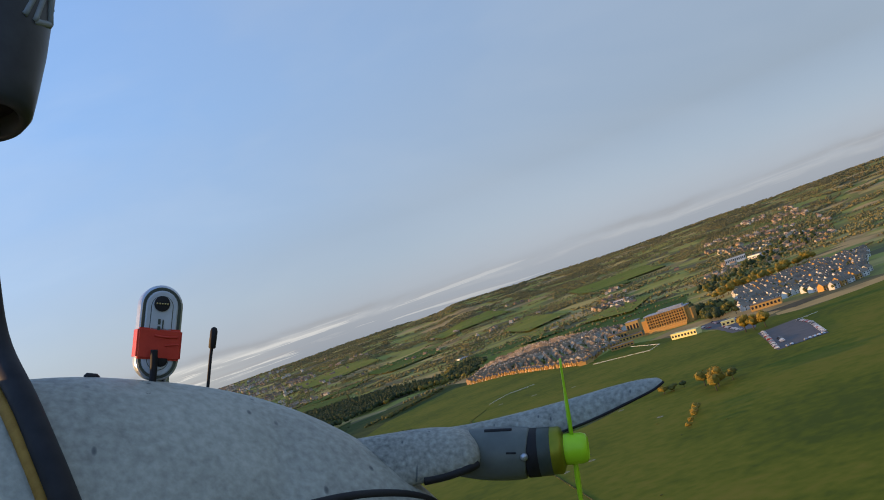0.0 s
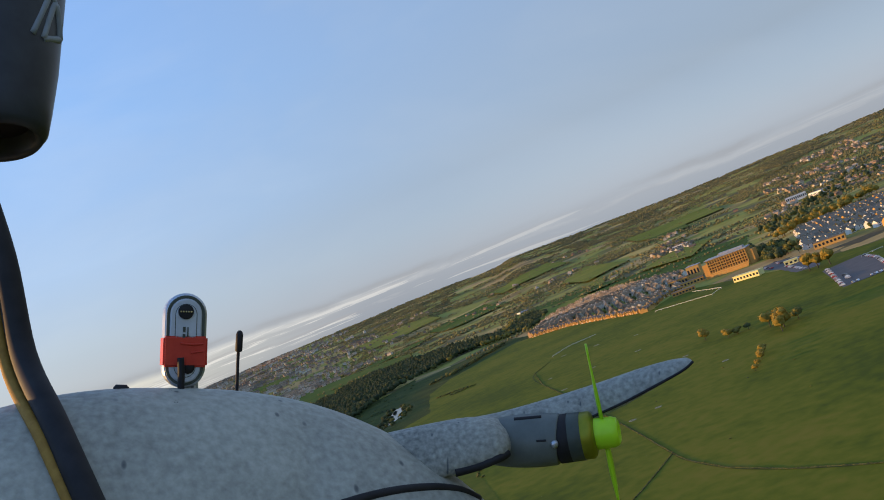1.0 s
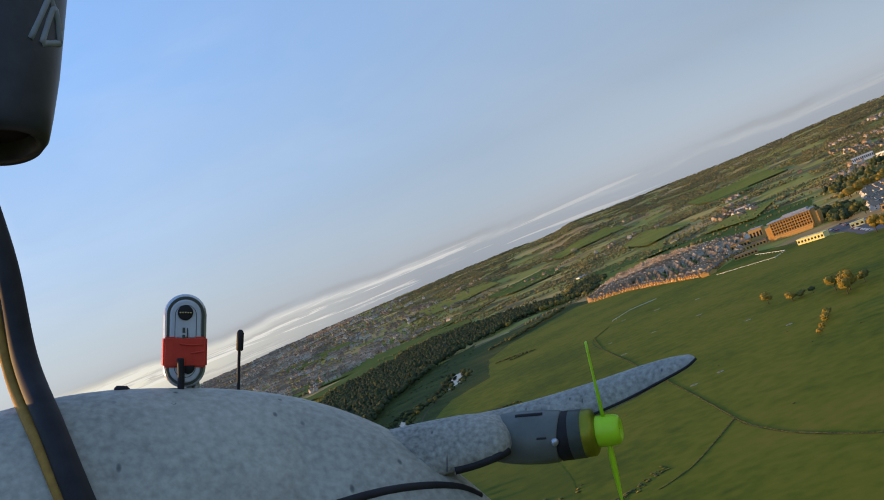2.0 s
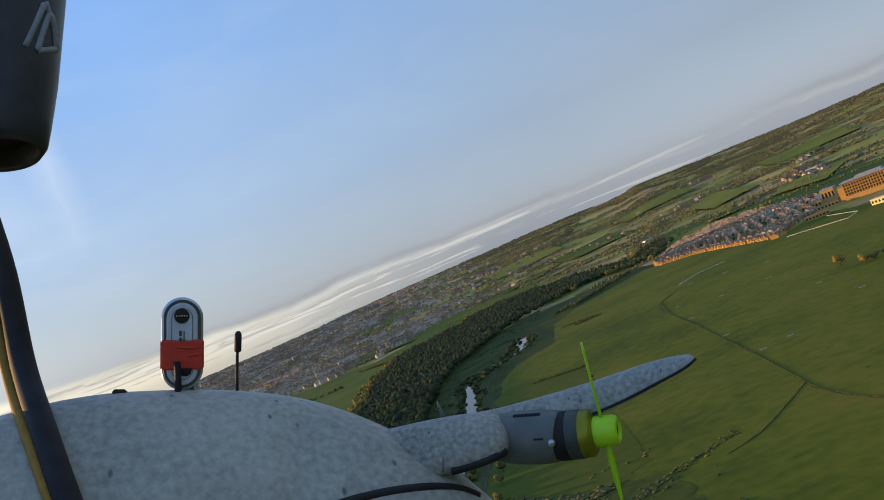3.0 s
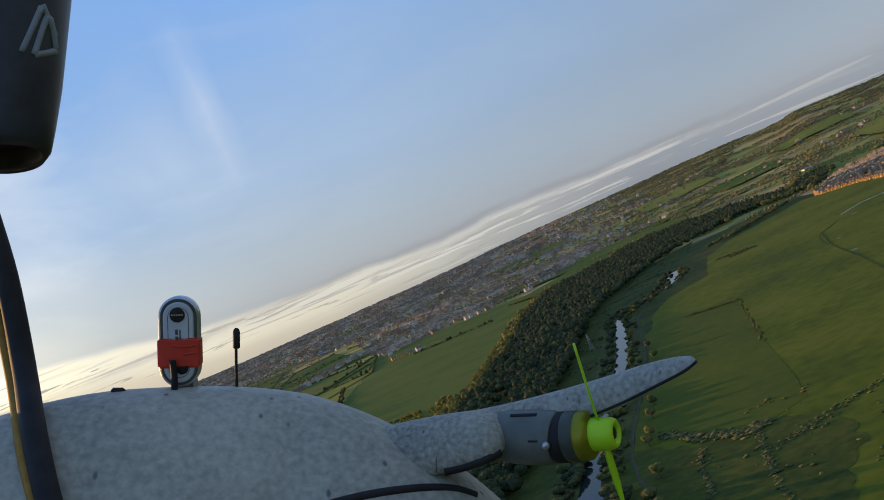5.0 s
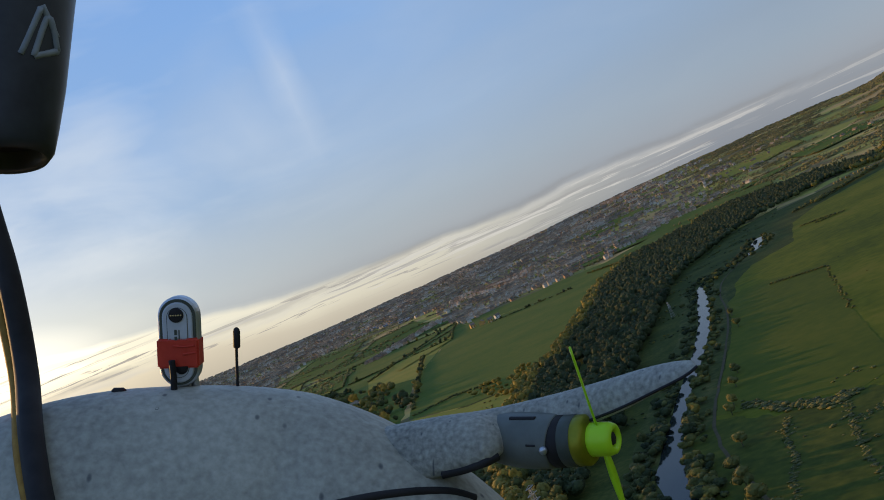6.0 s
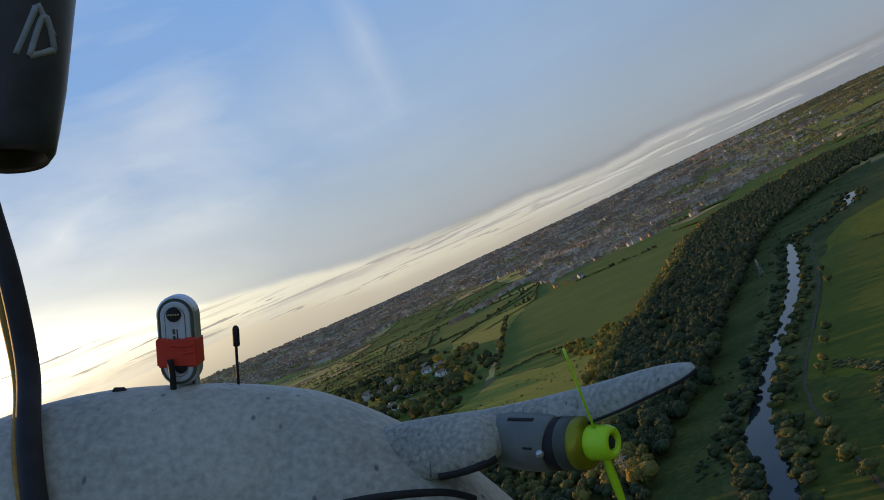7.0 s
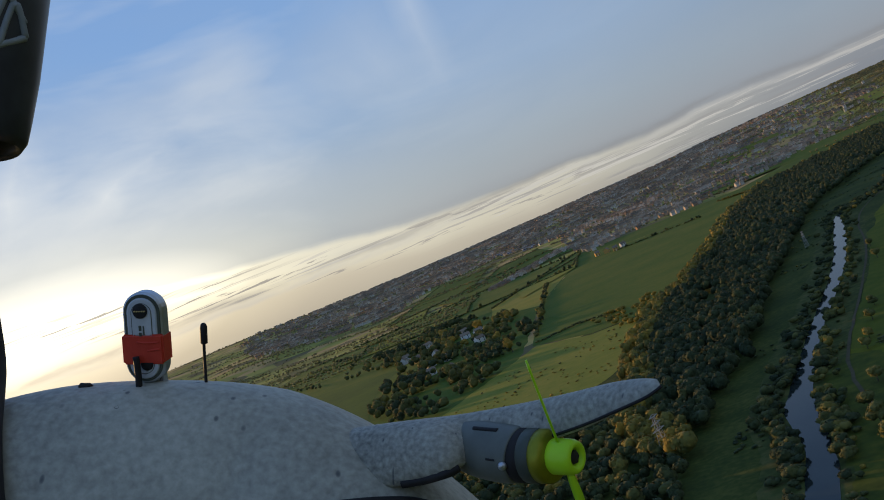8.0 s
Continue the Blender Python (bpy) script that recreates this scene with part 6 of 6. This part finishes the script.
def build_fittings():
    # hatch seam, antenna, cable and the black tube overhead
    # the soft shadow line along the seam is laid in as a black cord
    tube_part("hatch_seam", [on_hull(*p) + Vector((0, 0.0006, -0.0011)) for p in ((560, 898), (610, 884), (660, 873), (710, 866), (760, 863), (805, 866), (840, 878))], 0.0030, M_BLACK, aircraft, "hatch seam with its shadow line laid in black")
    for px, py, r in ((287, 717, 0.0016), (290, 788, 0.0022), (408, 693, 0.0012), (288, 692, 0.0012), (511, 719, 0.0014), (516, 766, 0.0021), (430, 863, 0.0026), (83, 722, 0.0014), (44, 866, 0.0022), (682, 770, 0.0014)):
        p = on_hull(px, py)
        e = 0.002
        n = Vector((hull(p.x - e, p.y) - hull(p.x + e, p.y), hull(p.x, p.y - e) - hull(p.x, p.y + e), 2 * e)).normalized()
        turned_part("dimple", [(0, r * 0.9), (0.6, r), (0.8, r * 0.75), (0.7, r * 0.3)], p - n * 0.0012, p + n * 0.0003, M_DIMPLE, aircraft, "foam pit with its shade put in as a dark disc", 12)
    rod = tube_part("antenna", [at(418, 700, 0.652), at(418, 640, 0.652), at(419, 600, 0.652)], 0.0010, M_BLACK, aircraft, "thin black antenna")
    turned_part("antenna_tip", [(0, 0.0015), (0.05, 0.0023), (0.8, 0.0023), (0.93, 0.0018), (1, 0.0008)], at(419, 618, 0.652), at(420, 581, 0.652), M_BLACK, rod, "thick black antenna tip", 14)
    turned_part("latch", [(0, 0.0010), (0.15, 0.0025), (0.8, 0.0025), (1, 0.0010)], at(195, 690, 0.622), at(222, 690, 0.624), M_BLACK, aircraft, "small black latch", 12)
    tube_part("cable", [at(-70, 180, 0.640), at(-30, 340, 0.628), at(10, 480, 0.618), at(40, 640, 0.606), at(64, 760, on_hull(64, 760).y - 0.008), at(96, 886, on_hull(96, 886).y - 0.008), at(134, 990, on_hull(134, 990).y - 0.005)], 0.0072, M_BLACK, aircraft, "thick black cable", 16)
    # the cable's orange sunlit side, painted in as a thin ochre cord
    tube_part("strap", [at(-92, 220, 0.642), at(-48, 380, 0.630), at(-12, 520, 0.618), at(18, 670, 0.606), at(42, 790, on_hull(42, 790).y - 0.003), at(74, 905, on_hull(74, 905).y - 0.003), at(104, 990, on_hull(104, 990).y)], 0.0036, M_OCHRE, aircraft, "ochre cord painting the sunlit side of the cable")
    a, b = at(-10, -190, 0.700), at(8, 274, 0.645)
    tube = turned_part("tube", [(0.0, 0.0525), (0.4, 0.0478), (0.75, 0.0378), (0.9, 0.0320), (0.97, 0.0289), (1.0, 0.0247), (0.985, 0.0210), (0.9, 0.0200)], a, b, M_TUBE, aircraft, "tapered black plastic tube with an open end", 48)
    turned_part("bore", [(0.905, 0.0198), (0.93, 0.0198)], a, b, M_BLACK, tube, "dark open bore", 40)
    axis = (b - a)

    def on_tube(px, py):
        d = 0.52
        while d < 0.75:
            p = at(px, py, d)
            t = (p - a).dot(axis) / axis.length_squared
            r = 0.0525 - 0.0121 * t / 0.4 if t < 0.4 else 0.0478 - 0.0285 * (t - 0.4)
            if (p - a - axis * t).length < r + 0.0006:
                return p
            d += 0.0005
        return at(px, py, 0.63)

    for pts in ([(44, 82), (80, 5)], [(66, 88), (92, 22), (104, 84)], [(66, 88), (104, 84)], [(82, 0), (104, 60)]):
        tube_part("printed_mark", [on_tube(*p) + Vector((0, 0.0020, 0)) for p in pts], 0.0024, M_LOGO, tube, "pale printed stroke", 8)


M_TUBE = material("satin_black_plastic", [(0.3, (0.026, 0.028, 0.034)), (0.7, (0.044, 0.048, 0.056))], 40, 4, 0.38, bump=0.05, bump_scale=200)
build_fuselage()
build_wing()
build_nacelle()
build_fittings()


# ---- the small camera strapped to the aircraft ----
def stadium(cx, cy, hw, hh, d0, d1, bevel, n=16):
    """An upright slab with round ends, bevelled on its near side, in the aircraft's axes."""
    vs, fs = [], []

    def loop(shrink, d):
        k = 0.646 / 1800
        w, h = hw * k - shrink, hh * k - shrink
        x0, z0 = (cx - 784) * k, (443 - cy) * k
        out = []
        for i in range(2 * n):
            a = math.pi * i / (n - 1) if i < n else math.pi + math.pi * (i - n) / (n - 1)
            out.append((x0 + math.cos(a) * w, d, z0 + math.sin(a) * w + (h - w) * (1 if i < n else -1)))
        return out

    rings = [loop(bevel, d0), loop(bevel * 0.3, d0 + bevel * 0.3), loop(0, d0 + bevel), loop(0, d1 - bevel), loop(bevel, d1)]
    m = 2 * n
    for r in rings:
        vs += r
    for k in range(len(rings) - 1):
        for i in range(m):
            a, b = k * m + i, k * m + (i + 1) % m
            fs.append((a, b, b + m, a + m))
    fs.append([m - 1 - i for i in range(m)])
    fs.append([len(vs) - m + i for i in range(m)])
    return vs, fs


def slab(name, shape, mat, parent, label=""):
    return part_mesh(name, mesh_of(name, *shape, [mat], smooth=False), parent, label)


POD = at(321, 601, 0.646)
action_camera = tagged(empty("action_camera", CRAFT @ Matrix.Translation(POD) @ Matrix.Rotation(radians(10), 4, "Z") @ Matrix.Translation(-POD)), "small silver capsule camera bound with red tape", "camera")
shell = slab("shell", stadium(321, 601, 35.5, 80, 0.6355, 0.6470, 0.0018), M_SILVER, action_camera, "polished silver rim")
slab("groove", stadium(321, 601, 31.5, 76, 0.6349, 0.6365, 0.0003), M_GREYPL, shell, "dark groove round the face")
face = slab("face", stadium(321, 601.5, 26.4, 71, 0.6340, 0.6365, 0.0009), M_FACE, action_camera, "pale grey back face")
slab("panel_gap", stadium(321, 601.5, 18.2, 62, 0.6338, 0.6350, 0.0001), M_GREYPL, face, "thin dark line round the inner panel")
slab("panel", stadium(321, 601.5, 17.0, 61, 0.6336, 0.6350, 0.0002), M_FACE, face, "pale inner panel")


def pod(px, py, y):
    p = at(px, py, 0.646)
    return Vector((p.x, y, p.z))


turned_part("contact_disc", [(0, 0.0046), (0.9, 0.0046), (1, 0.0042)], pod(320, 553, 0.6345), pod(320, 553, 0.6325), M_BLACK, face, "black round contact plate")
for i in range(5):
    turned_part("contact_pin", [(0, 0.0005), (1, 0.0005)], pod(311.5 + 4.3 * i, 553, 0.6328), pod(311.5 + 4.3 * i, 553, 0.6318), M_GOLD, face, "gold contact pin", 8)
for x, y, w, h in ((318, 583, 2.2, 9), (318, 594, 2.2, 7), (324, 587, 1.0, 16)):
    k = 0.646 / 1800
    part("printed_bar", boxes([(tuple(pod(x, y, 0.6335)), (w * k * 2, 0.0006, h * k))]), M_GREYPL, face)
bm = bmesh.new()
p0, p1 = pod(284.5, 594, 0.6405), pod(357.5, 646, 0.6405)
bmesh.ops.create_cube(bm, size=1.0, matrix=Matrix.Translation((p0 + p1) / 2) @ Matrix.Diagonal((p1.x - p0.x, 0.0162, p0.z - p1.z, 1)))
bmesh.ops.bevel(bm, geom=bm.edges[:], offset=0.0012, segments=3, affect="EDGES")
tape = part("tape", bm, M_RED, action_camera, "red tape band wrapped round the middle")
tube_part("tape_crease", [pod(312, 606, 0.6323), pod(330, 608, 0.6319), pod(350, 607, 0.6323)], 0.0006, M_RED, tape, "raised crease", 6)
tube_part("tape_crease", [pod(330, 622, 0.6323), pod(342, 620, 0.6320), pod(352, 619, 0.6323)], 0.0006, M_RED, tape, "raised crease", 6)
turned_part("lens", [(0, 0.0040), (0.8, 0.0040), (1, 0.0028)], pod(326, 646, 0.6360), pod(326, 646, 0.6325), M_BLACK, face, "dark round lens")
for x in (331, 343):
    tube_part("mount_leg", [pod(x, 705, 0.6450), pod(x, 680, 0.6450), pod(x - 2, 660, 0.6450)], 0.0022, M_SILVER, action_camera, "silver mount leg")
tube_part("mount_post", [pod(314, 705, 0.6290), pod(314, 660, 0.6290), pod(312, 630, 0.6290)], 0.0021, M_BLACK, action_camera, "black upright mount post")
